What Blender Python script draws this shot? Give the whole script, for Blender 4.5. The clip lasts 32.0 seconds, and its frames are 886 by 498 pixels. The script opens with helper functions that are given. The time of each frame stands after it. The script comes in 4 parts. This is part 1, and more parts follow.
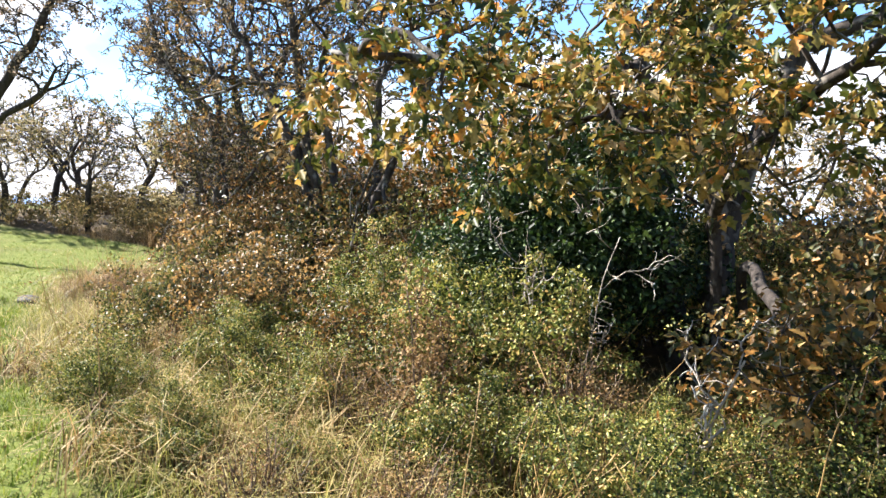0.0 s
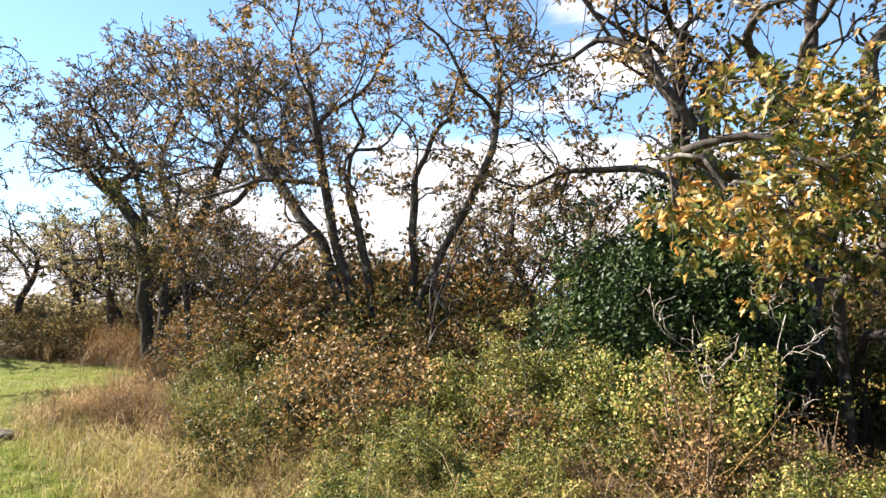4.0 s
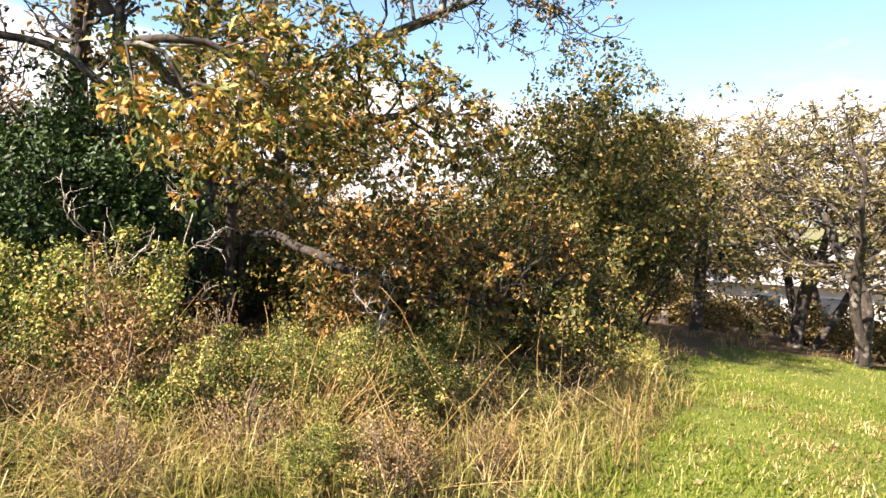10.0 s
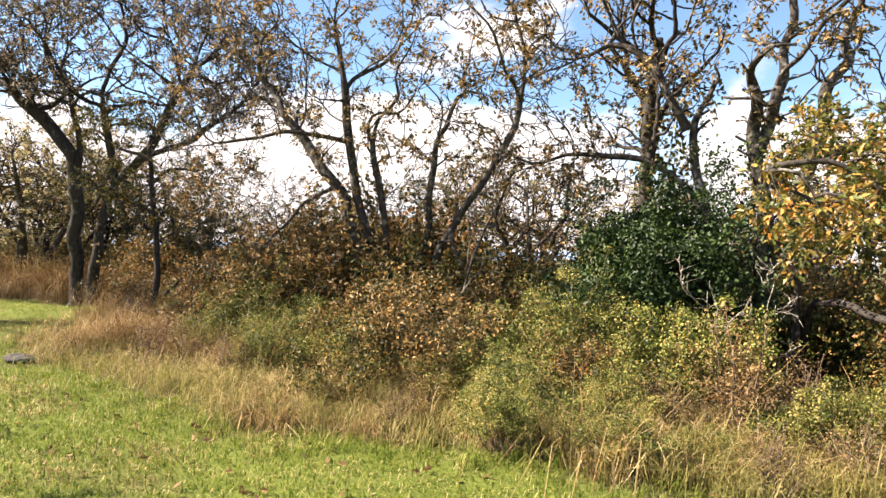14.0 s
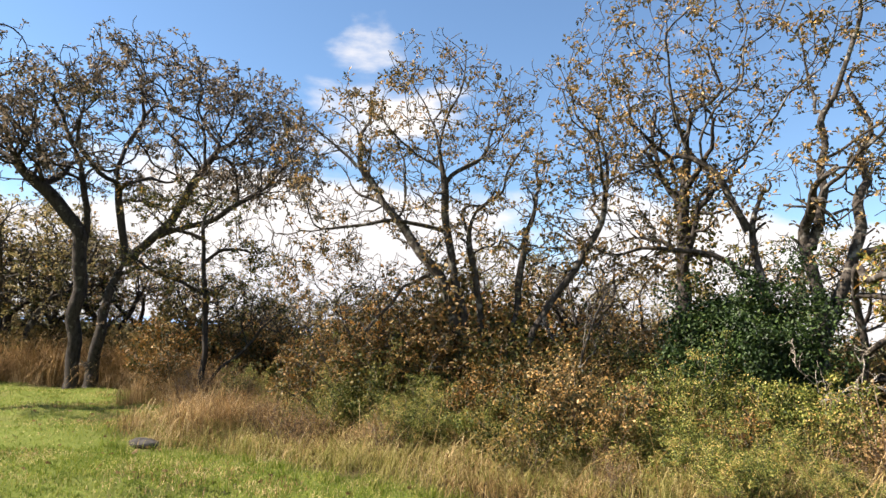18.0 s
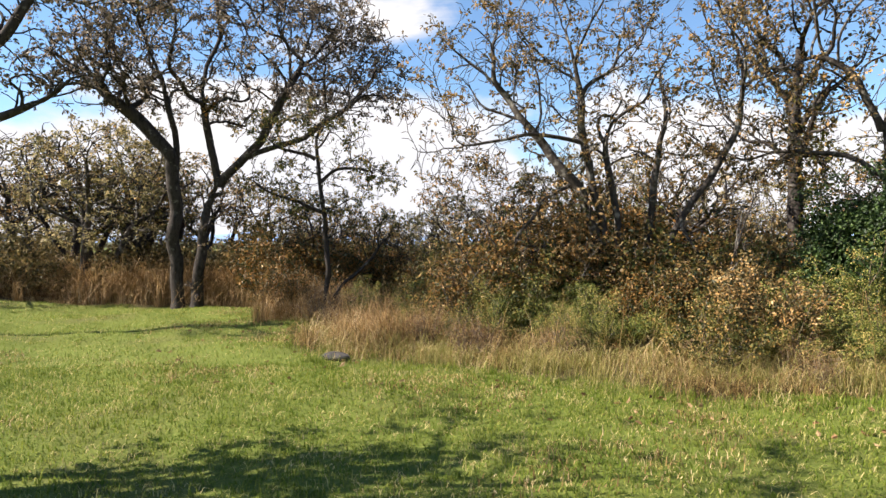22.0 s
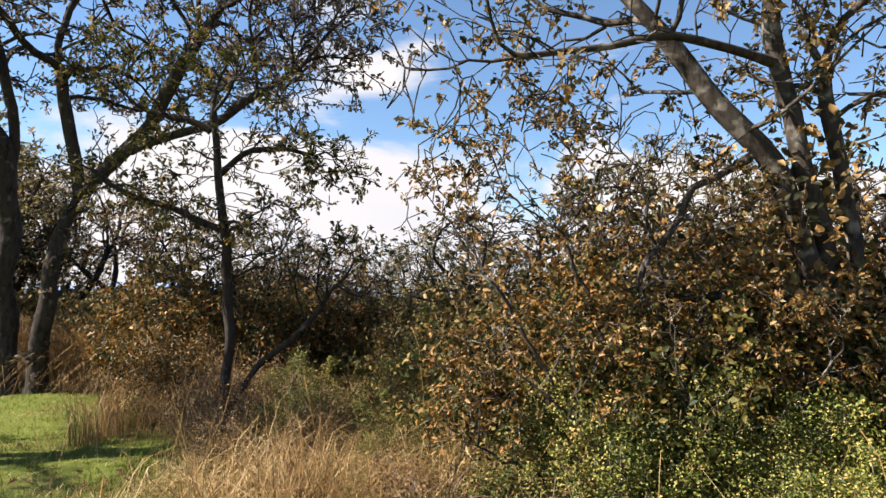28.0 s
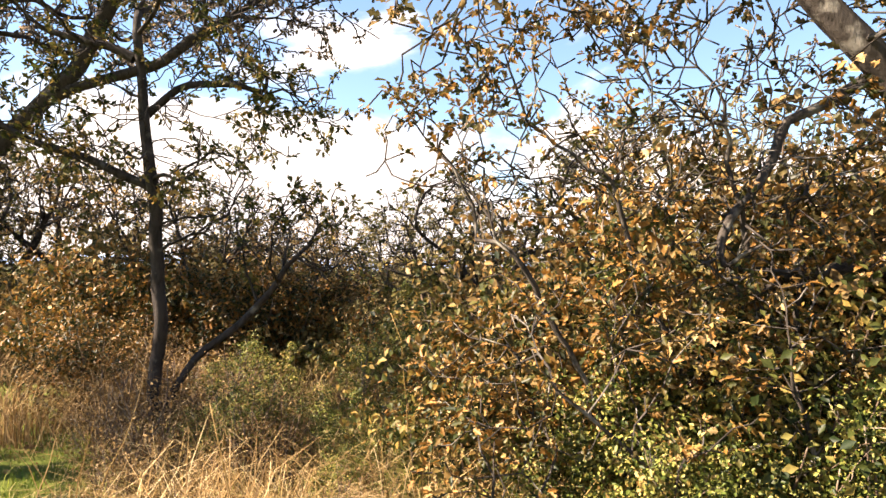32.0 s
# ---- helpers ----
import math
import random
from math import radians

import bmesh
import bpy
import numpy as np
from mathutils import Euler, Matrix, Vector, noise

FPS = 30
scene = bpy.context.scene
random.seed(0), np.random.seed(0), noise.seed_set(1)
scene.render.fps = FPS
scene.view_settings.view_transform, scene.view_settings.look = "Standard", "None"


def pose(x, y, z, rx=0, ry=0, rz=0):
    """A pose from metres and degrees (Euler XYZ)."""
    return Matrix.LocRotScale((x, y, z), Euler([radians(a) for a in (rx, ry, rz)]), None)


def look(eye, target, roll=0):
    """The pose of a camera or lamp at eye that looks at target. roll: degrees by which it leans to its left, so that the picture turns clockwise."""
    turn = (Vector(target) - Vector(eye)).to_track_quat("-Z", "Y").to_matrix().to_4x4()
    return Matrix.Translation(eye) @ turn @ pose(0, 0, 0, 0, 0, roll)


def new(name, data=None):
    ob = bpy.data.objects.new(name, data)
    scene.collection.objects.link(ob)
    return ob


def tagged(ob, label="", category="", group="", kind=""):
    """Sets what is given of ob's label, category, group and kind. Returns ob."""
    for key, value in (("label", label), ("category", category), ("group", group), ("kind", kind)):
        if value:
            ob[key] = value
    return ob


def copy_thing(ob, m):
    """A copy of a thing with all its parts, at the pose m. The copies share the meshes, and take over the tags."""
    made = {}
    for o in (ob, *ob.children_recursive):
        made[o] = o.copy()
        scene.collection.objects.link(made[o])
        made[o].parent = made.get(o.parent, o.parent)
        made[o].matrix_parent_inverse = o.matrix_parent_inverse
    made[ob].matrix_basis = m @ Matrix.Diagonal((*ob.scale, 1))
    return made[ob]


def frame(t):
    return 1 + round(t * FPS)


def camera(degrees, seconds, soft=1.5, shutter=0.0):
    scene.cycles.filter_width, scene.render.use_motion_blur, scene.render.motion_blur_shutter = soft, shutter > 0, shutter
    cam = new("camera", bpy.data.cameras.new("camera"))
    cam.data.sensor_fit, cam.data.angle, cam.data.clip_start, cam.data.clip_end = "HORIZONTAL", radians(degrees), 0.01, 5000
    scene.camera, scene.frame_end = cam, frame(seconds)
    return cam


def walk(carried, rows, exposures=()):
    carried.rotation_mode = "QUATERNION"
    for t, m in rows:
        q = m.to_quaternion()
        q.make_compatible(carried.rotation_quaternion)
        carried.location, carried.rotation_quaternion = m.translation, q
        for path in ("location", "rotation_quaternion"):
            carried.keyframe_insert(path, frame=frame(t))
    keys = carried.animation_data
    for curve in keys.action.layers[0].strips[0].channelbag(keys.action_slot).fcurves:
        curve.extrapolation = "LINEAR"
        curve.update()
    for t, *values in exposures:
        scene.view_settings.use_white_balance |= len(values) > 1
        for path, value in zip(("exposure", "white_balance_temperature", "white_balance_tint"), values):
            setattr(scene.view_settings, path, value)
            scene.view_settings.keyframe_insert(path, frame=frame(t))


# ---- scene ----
cam = camera(67.9, 32.0, soft=1.5)
PATH = [
    (0, (9.572, 4.367, 1.540), (8.483, 6.041, 1.438), 1.6),
    (0.5, (9.367, 4.319, 1.562), (8.398, 6.065, 1.442), -0.2),
    (1, (9.239, 4.240, 1.609), (8.285, 5.995, 1.521), -0.6),
    (1.5, (9.015, 3.924, 1.440), (8.080, 5.691, 1.410), 1.0),
    (2, (8.505, 3.865, 1.419), (7.581, 5.638, 1.469), -0.4),
    (2.5, (8.203, 3.656, 1.485), (7.305, 5.440, 1.584), -0.4),
    (3, (7.860, 3.452, 1.542), (7.051, 5.278, 1.654), 1.0),
    (3.5, (7.537, 3.403, 1.568), (6.778, 5.248, 1.702), 0.0),
    (4, (7.326, 3.226, 1.617), (6.617, 5.089, 1.775), -1.9),
    (4.5, (7.243, 3.122, 1.671), (6.390, 4.931, 1.715), 0.1),
    (6.5, (7.202, 3.247, 1.569), (6.401, 5.078, 1.487), 1.4),
    (7, (7.217, 3.399, 1.531), (6.577, 5.291, 1.434), 1.5),
    (7.5, (7.173, 3.489, 1.492), (6.868, 5.459, 1.336), 3.7),
    (8, (7.145, 3.544, 1.501), (7.201, 5.538, 1.354), 3.0),
    (8.5, (7.089, 3.521, 1.531), (7.519, 5.471, 1.417), 2.6),
    (9, (7.010, 3.381, 1.545), (7.873, 5.183, 1.444), 2.4),
    (9.5, (6.991, 3.198, 1.532), (8.095, 4.865, 1.492), 2.8),
    (10, (6.883, 3.001, 1.536), (7.912, 4.712, 1.421), 2.7),
    (10.5, (6.662, 2.834, 1.546), (7.527, 4.635, 1.452), 1.6),
    (11, (6.522, 2.638, 1.594), (7.195, 4.520, 1.531), 2.7),
    (11.5, (6.476, 2.378, 1.641), (6.919, 4.326, 1.553), 2.9),
    (12, (6.323, 2.196, 1.668), (6.721, 4.156, 1.637), 1.9),
    (12.5, (6.224, 2.028, 1.688), (6.590, 3.994, 1.662), 4.9),
    (13, (6.195, 1.850, 1.639), (6.387, 3.839, 1.557), 5.5),
    (13.5, (5.993, 1.708, 1.565), (5.808, 3.698, 1.493), 2.3),
    (14, (5.572, 1.544, 1.582), (5.251, 3.518, 1.611), 1.9),
    (14.5, (5.146, 1.391, 1.571), (4.548, 3.299, 1.617), 1.0),
    (15, (4.812, 1.193, 1.630), (4.091, 3.058, 1.684), -2.9),
    (15.5, (4.428, 1.012, 1.644), (3.978, 2.952, 1.833), 0.1),
    (17.5, (2.844, 0.646, 1.529), (2.903, 2.633, 1.749), 1.3),
    (18, (2.449, 0.436, 1.530), (2.438, 2.418, 1.804), 2.0),
    (18.5, (2.152, 0.193, 1.546), (2.106, 2.181, 1.755), 2.8),
    (19, (1.754, 0.132, 1.528), (1.759, 2.118, 1.762), 1.4),
    (19.5, (1.422, 0.080, 1.548), (1.394, 2.070, 1.740), 2.2),
    (20, (1.036, 0.066, 1.544), (1.154, 2.055, 1.714), 1.9),
    (20.5, (0.638, 0.103, 1.517), (0.828, 2.086, 1.689), -0.3),
    (21, (0.350, 0.105, 1.559), (0.431, 2.098, 1.695), -0.4),
    (21.5, (0.122, 0.043, 1.565), (0.135, 2.042, 1.545), -2.1),
    (22, (0.061, 0.115, 1.611), (0.056, 2.115, 1.599), -0.3),
    (22.5, (0.051, 0.267, 1.603), (-0.022, 2.263, 1.699), -1.8),
    (23, (0.034, 0.300, 1.634), (0.025, 2.293, 1.807), 0.0),
    (23.5, (0.025, 0.287, 1.621), (0.011, 2.279, 1.796), 0.5),
    (24, (0.021, 0.268, 1.619), (0.052, 2.262, 1.767), 0.1),
    (24.5, (0.008, 0.273, 1.615), (0.062, 2.268, 1.742), -1.0),
    (25, (0.019, 0.311, 1.560), (0.027, 2.307, 1.687), -1.1),
    (25.5, (-0.041, 0.525, 1.598), (-0.041, 2.523, 1.702), -0.6),
    (27.5, (-0.207, 5.700, 1.580), (-0.188, 7.700, 1.709), -0.2),
    (28, (-0.234, 6.550, 1.580), (-0.178, 8.549, 1.723), 0.1),
    (28.5, (-0.270, 7.650, 1.580), (-0.147, 9.646, 1.778), -0.1),
    (29, (-0.279, 7.950, 1.580), (-0.179, 9.947, 1.765), 0.0),
    (29.5, (-0.281, 8.000, 1.580), (-0.172, 9.997, 1.647), -0.1),
    (30, (-0.281, 8.000, 1.580), (-0.206, 9.999, 1.677), -0.4),
    (30.5, (-0.281, 8.000, 1.580), (-0.187, 9.998, 1.687), -0.3),
    (31, (-0.281, 8.000, 1.580), (-0.185, 9.998, 1.671), 0.3),
    (31.5, (-0.281, 8.000, 1.580), (-0.231, 9.999, 1.690), 0.3),
    (32, (-0.281, 8.000, 1.580), (-0.153, 9.996, 1.647), 0.4),
]

walk(cam, [(t, look(eye, target, roll)) for t, eye, target, roll in PATH],
     [(0, 2.32, 6300, 14), (1, 2.42, 6400, 14), (2, 2.38, 6600, 15), (4, 2.12, 6740, 16), (7, 2.08, 6840, 18), (9.3, 2.26, 7190, 19), (11, 2.18, 7090, 18), (13, 2.12, 7140, 17), (14, 2.07, 7250, 17), (15, 1.90, 7350, 16), (18, 1.68, 6950, 14),
      (22, 1.62, 6680, 14), (25, 1.44, 6400, 14), (28, 1.54, 6800, 15), (29, 1.95, 7500, 17), (30, 2.28, 7750, 19), (32, 2.34, 7850, 20)])

# ---- sky, sun, exposure ----
SUN_YAW, SUN_UP = -95.0, 40.0
world = bpy.data.worlds.new("world")
scene.world = world
world.use_nodes = True


def node(tree, kind, **values):
    n = tree.nodes.new(kind)
    if "operation" in values:
        n.operation = values["operation"]
    if "data_type" in values:
        n.data_type = values["data_type"]
    if "attribute_name" in values:
        n.attribute_name = values["attribute_name"]
    if "use_clamp" in values:
        n.use_clamp = values["use_clamp"]
    if "interpolation_type" in values:
        n.interpolation_type = values["interpolation_type"]
    return n


def ramp_node(tree, stops, mode="LINEAR"):
    n = tree.nodes.new("ShaderNodeValToRGB")
    n.color_ramp.interpolation = mode
    el = n.color_ramp.elements
    while len(el) < len(stops):
        el.new(0.5)
    for e, (at, col) in zip(el, stops):
        e.position = at
        e.color = (*col, 1) if len(col) == 3 else col
    return n


def build_world():
    nt = world.node_tree
    nt.nodes.clear()
    out = node(nt, "ShaderNodeOutputWorld")
    sky = node(nt, "ShaderNodeTexSky")
    sky.sky_type, sky.sun_disc = "NISHITA", False
    sky.sun_elevation, sky.sun_rotation = radians(SUN_UP), radians(SUN_YAW)
    sky.air_density, sky.dust_density, sky.ozone_density = 1.0, 0.0, 3.6
    bg_sky = node(nt, "ShaderNodeBackground")
    bg_sky.inputs["Strength"].default_value = 0.069
    clear = node(nt, "ShaderNodeVectorMath", operation="MULTIPLY")
    clear.inputs[1].default_value = (0.88, 1.0, 1.03)
    nt.links.new(sky.outputs[0], clear.inputs[0])
    nt.links.new(clear.outputs[0], bg_sky.inputs["Color"])
    coord = node(nt, "ShaderNodeTexCoord")
    squash = node(nt, "ShaderNodeMapping")
    squash.inputs["Scale"].default_value = (1, 1, 2.1)
    nt.links.new(coord.outputs["Generated"], squash.inputs["Vector"])
    puff = node(nt, "ShaderNodeTexNoise")
    for key, value in (("Scale", 2.3), ("Detail", 9.0), ("Roughness", 0.52), ("Distortion", 0.25)):
        puff.inputs[key].default_value = value
    nt.links.new(squash.outputs[0], puff.inputs["Vector"])
    sep = node(nt, "ShaderNodeSeparateXYZ")
    nt.links.new(coord.outputs["Generated"], sep.inputs[0])
    low = node(nt, "ShaderNodeMapRange", interpolation_type="SMOOTHSTEP")
    for i, value in ((1, 0.02), (2, 0.36), (3, 0.30), (4, -0.045)):
        low.inputs[i].default_value = value
    nt.links.new(sep.outputs["Z"], low.inputs[0])
    add = node(nt, "ShaderNodeMath", operation="ADD")
    nt.links.new(puff.outputs[0], add.inputs[0])
    nt.links.new(low.outputs[0], add.inputs[1])
    toward = node(nt, "ShaderNodeVectorMath", operation="DOT_PRODUCT")
    nt.links.new(coord.outputs["Generated"], toward.inputs[0])
    toward.inputs[1].default_value = (-0.1, 0.994, 0.05)
    bank = node(nt, "ShaderNodeMapRange", interpolation_type="SMOOTHSTEP")
    for i, value in ((1, 0.970), (2, 0.998), (3, 0.0), (4, 0.13)):
        bank.inputs[i].default_value = value
    nt.links.new(toward.outputs["Value"], bank.inputs[0])
    heap = node(nt, "ShaderNodeMath", operation="ADD")
    nt.links.new(add.outputs[0], heap.inputs[0])
    nt.links.new(bank.outputs[0], heap.inputs[1])
    aloft = node(nt, "ShaderNodeVectorMath", operation="DOT_PRODUCT")
    nt.links.new(coord.outputs["Generated"], aloft.inputs[0])
    aloft.inputs[1].default_value = (-0.13, 0.897, 0.422)
    veil = node(nt, "ShaderNodeMapRange", interpolation_type="SMOOTHSTEP")
    for i, value in ((1, 0.978), (2, 0.999), (3, 0.0), (4, 0.052)):
        veil.inputs[i].default_value = value
    nt.links.new(aloft.outputs["Value"], veil.inputs[0])
    high = node(nt, "ShaderNodeMath", operation="ADD")
    nt.links.new(heap.outputs[0], high.inputs[0])
    nt.links.new(veil.outputs[0], high.inputs[1])
    mask = node(nt, "ShaderNodeMapRange", interpolation_type="SMOOTHSTEP")
    for i, value in ((1, 0.575), (2, 0.665), (3, 0.0), (4, 1.0)):
        mask.inputs[i].default_value = value
    nt.links.new(high.outputs[0], mask.inputs[0])
    body = ramp_node(nt, [(0.35, (0.86, 0.90, 0.97)), (0.65, (1.0, 1.0, 1.0))])
    nt.links.new(puff.outputs[0], body.inputs[0])
    bg_cloud = node(nt, "ShaderNodeBackground")
    bg_cloud.inputs["Strength"].default_value = 0.355
    nt.links.new(body.outputs[0], bg_cloud.inputs["Color"])
    mix = node(nt, "ShaderNodeMixShader")
    nt.links.new(mask.outputs[0], mix.inputs[0])
    nt.links.new(bg_sky.outputs[0], mix.inputs[1])
    nt.links.new(bg_cloud.outputs[0], mix.inputs[2])
    nt.links.new(mix.outputs[0], out.inputs["Surface"])


build_world()
sun = new("sun", bpy.data.lights.new("sun", "SUN"))
sun.data.energy, sun.data.angle, sun.data.color = 5.0, radians(0.53), (1.0, 0.94, 0.85)
sun_way = Vector((math.sin(radians(SUN_YAW)) * math.cos(radians(SUN_UP)), math.cos(radians(SUN_YAW)) * math.cos(radians(SUN_UP)), math.sin(radians(SUN_UP))))
sun.matrix_world = look(sun_way * 60, (0, 0, 0))


# ---- materials ----
def bsdf(name, rough=0.8, spec=0.3):
    m = bpy.data.materials.new(name)
    m.use_nodes = True
    b = m.node_tree.nodes["Principled BSDF"]
    b.inputs["Roughness"].default_value = rough
    b.inputs["Specular IOR Level"].default_value = spec
    return m, m.node_tree, b


def leaf_material(name, stops, rough=0.45, spec=0.35, through_light=0.3, gain=1.0):
    """Thin leaves: one colour a leaf, mottled, that let part of the light through."""
    m, nt, b = bsdf(name, rough + 0.08, spec * 0.5)
    geo = node(nt, "ShaderNodeNewGeometry")
    coord = node(nt, "ShaderNodeTexCoord")
    patch = node(nt, "ShaderNodeTexNoise")
    patch.inputs["Scale"].default_value, patch.inputs["Detail"].default_value = 1.6, 3
    nt.links.new(coord.outputs["Object"], patch.inputs["Vector"])
    spread = node(nt, "ShaderNodeMath", operation="MULTIPLY_ADD")
    spread.inputs[1].default_value, spread.inputs[2].default_value = 1.3, -0.65
    nt.links.new(patch.outputs[0], spread.inputs[0])
    total = node(nt, "ShaderNodeMath", operation="ADD")
    nt.links.new(geo.outputs["Random Per Island"], total.inputs[0])
    nt.links.new(spread.outputs[0], total.inputs[1])
    ramp = ramp_node(nt, stops)
    nt.links.new(total.outputs[0], ramp.inputs[0])
    spots = node(nt, "ShaderNodeTexNoise")
    spots.inputs["Scale"].default_value, spots.inputs["Detail"].default_value = 60, 2
    nt.links.new(coord.outputs["Object"], spots.inputs["Vector"])
    val = node(nt, "ShaderNodeMapRange")
    for i, value in ((1, 0.3), (2, 0.7), (3, 0.7 * gain), (4, 1.25 * gain)):
        val.inputs[i].default_value = value
    nt.links.new(spots.outputs[0], val.inputs[0])
    which = node(nt, "ShaderNodeObjectInfo")
    each = node(nt, "ShaderNodeMapRange")
    for i, value in ((1, 0.0), (2, 1.0), (3, 0.75), (4, 1.12)):
        each.inputs[i].default_value = value
    nt.links.new(which.outputs["Random"], each.inputs[0])
    both = node(nt, "ShaderNodeMath", operation="MULTIPLY")
    nt.links.new(val.outputs[0], both.inputs[0])
    nt.links.new(each.outputs[0], both.inputs[1])
    mul = node(nt, "ShaderNodeVectorMath", operation="SCALE")
    nt.links.new(ramp.outputs[0], mul.inputs[0])
    nt.links.new(both.outputs[0], mul.inputs["Scale"])
    nt.links.new(mul.outputs[0], b.inputs["Base Color"])
    glow = node(nt, "ShaderNodeBsdfTranslucent")
    nt.links.new(mul.outputs[0], glow.inputs["Color"])
    mix = node(nt, "ShaderNodeMixShader")
    mix.inputs[0].default_value = through_light
    nt.links.new(b.outputs[0], mix.inputs[1])
    nt.links.new(glow.outputs[0], mix.inputs[2])
    nt.links.new(mix.outputs[0], nt.nodes["Material Output"].inputs["Surface"])
    return m


def bark_material(name, dark, mid, pale, scale=9.0, lichen=0.6):
    m, nt, b = bsdf(name, 0.9, 0.15)
    coord = node(nt, "ShaderNodeTexCoord")
    stretch = node(nt, "ShaderNodeMapping")
    stretch.inputs["Scale"].default_value = (1, 1, 0.35)
    nt.links.new(coord.outputs["Object"], stretch.inputs["Vector"])
    grain = node(nt, "ShaderNodeTexNoise")
    for key, value in (("Scale", scale), ("Detail", 7.0), ("Roughness", 0.65)):
        grain.inputs[key].default_value = value
    nt.links.new(stretch.outputs[0], grain.inputs["Vector"])
    ramp = ramp_node(nt, [(0.32, dark), (0.55, mid), (0.75, mid)])
    nt.links.new(grain.outputs[0], ramp.inputs[0])
    moss = node(nt, "ShaderNodeTexNoise")
    moss.inputs["Scale"].default_value, moss.inputs["Detail"].default_value = 7.0, 8
    nt.links.new(coord.outputs["Object"], moss.inputs["Vector"])
    mask = ramp_node(nt, [(lichen - 0.06, (0, 0, 0)), (lichen + 0.06, (1, 1, 1))])
    nt.links.new(moss.outputs[0], mask.inputs[0])
    mix = node(nt, "ShaderNodeMix", data_type="RGBA")
    nt.links.new(mask.outputs[0], mix.inputs["Factor"])
    nt.links.new(ramp.outputs[0], mix.inputs["A"])
    mix.inputs["B"].default_value = (*pale, 1)
    nt.links.new(mix.outputs["Result"], b.inputs["Base Color"])
    bump = node(nt, "ShaderNodeBump")
    bump.inputs["Strength"].default_value, bump.inputs["Distance"].default_value = 0.7, 0.03
    nt.links.new(grain.outputs[0], bump.inputs["Height"])
    nt.links.new(bump.outputs[0], b.inputs["Normal"])
    return m


BARK = bark_material("oak_bark", (0.018, 0.015, 0.012), (0.062, 0.052, 0.043), (0.2, 0.185, 0.155), 16.0, lichen=0.6)
BARK_DARK = bark_material("dark_bark", (0.013, 0.011, 0.009), (0.048, 0.04, 0.034), (0.13, 0.12, 0.10), 16.0, lichen=0.66)
DEADWOOD = bark_material("dead_wood", (0.13, 0.11, 0.09), (0.3, 0.26, 0.21), (0.48, 0.45, 0.4), 20)
STEMWOOD = bark_material("shrub_stem", (0.04, 0.028, 0.02), (0.17, 0.12, 0.08), (0.34, 0.28, 0.2), 20)
OAK_BROWN = leaf_material("oak_leaf_turning", [(0.0, (0.025, 0.03, 0.012)), (0.3, (0.12, 0.1, 0.04)), (0.6, (0.26, 0.165, 0.062)), (0.85, (0.4, 0.22, 0.066)), (1.0, (0.5, 0.35, 0.16))], 0.4, 0.45)
OAK_GOLD = leaf_material("oak_leaf_gold", [(0.0, (0.022, 0.036, 0.008)), (0.35, (0.1, 0.115, 0.022)), (0.6, (0.23, 0.185, 0.045)), (0.82, (0.42, 0.25, 0.06)), (0.93, (0.5, 0.19, 0.033)), (1.0, (0.54, 0.38, 0.17))], 0.4, 0.45)
OAK_RUST = leaf_material("oak_leaf_rust", [(0.0, (0.018, 0.026, 0.007)), (0.25, (0.06, 0.062, 0.016)), (0.5, (0.155, 0.095, 0.027)), (0.75, (0.31, 0.14, 0.031)), (0.92, (0.33, 0.2, 0.066)), (1.0, (0.46, 0.32, 0.14))], 0.38, 0.5, 0.28)
OAK_GREEN = leaf_material("oak_leaf_green", [(0.0, (0.014, 0.025, 0.006)), (0.4, (0.07, 0.077, 0.018)), (0.75, (0.17, 0.14, 0.036)), (1.0, (0.36, 0.22, 0.06))], 0.42, 0.4)
OAK_FAR = leaf_material("oak_leaf_far", [(0.0, (0.05, 0.05, 0.02)), (0.5, (0.19, 0.148, 0.055)), (1.0, (0.36, 0.25, 0.1))])
OAK_DUSK = leaf_material("oak_leaf_withered", [(0.0, (0.05, 0.046, 0.032)), (0.35, (0.125, 0.098, 0.064)), (0.7, (0.23, 0.17, 0.11)), (1.0, (0.4, 0.3, 0.2))], 0.45, 0.4, 0.3)
OAK_OLIVE = leaf_material("oak_leaf_olive", [(0.0, (0.1, 0.1, 0.038)), (0.5, (0.27, 0.22, 0.09)), (1.0, (0.46, 0.36, 0.18))], 0.45, 0.35, 0.4)
HOLLY = leaf_material("holly_leaf", [(0.0, (0.006, 0.015, 0.003)), (0.5, (0.022, 0.048, 0.009)), (1.0, (0.07, 0.112, 0.026))], 0.46, 0.6, 0.2)
SNOWBERRY = leaf_material("snowberry_leaf", [(0.0, (0.018, 0.03, 0.006)), (0.33, (0.085, 0.112, 0.02)), (0.62, (0.21, 0.215, 0.045)), (0.86, (0.34, 0.285, 0.08)), (1.0, (0.48, 0.31, 0.11))], 0.4, 0.5, 0.25, 1.2)
STRAW = leaf_material("dry_grass_blade", [(0.0, (0.055, 0.033, 0.013)), (0.35, (0.21, 0.13, 0.046)), (0.7, (0.42, 0.28, 0.108)), (1.0, (0.7, 0.54, 0.29))], 0.5, 0.35, 0.3, 1.02)
GRASS = leaf_material("lawn_blade", [(0.0, (0.075, 0.12, 0.014)), (0.45, (0.135, 0.175, 0.022)), (0.8, (0.225, 0.24, 0.045)), (1.0, (0.48, 0.40, 0.18))], 0.5, 0.2, 0.42, 1.06)
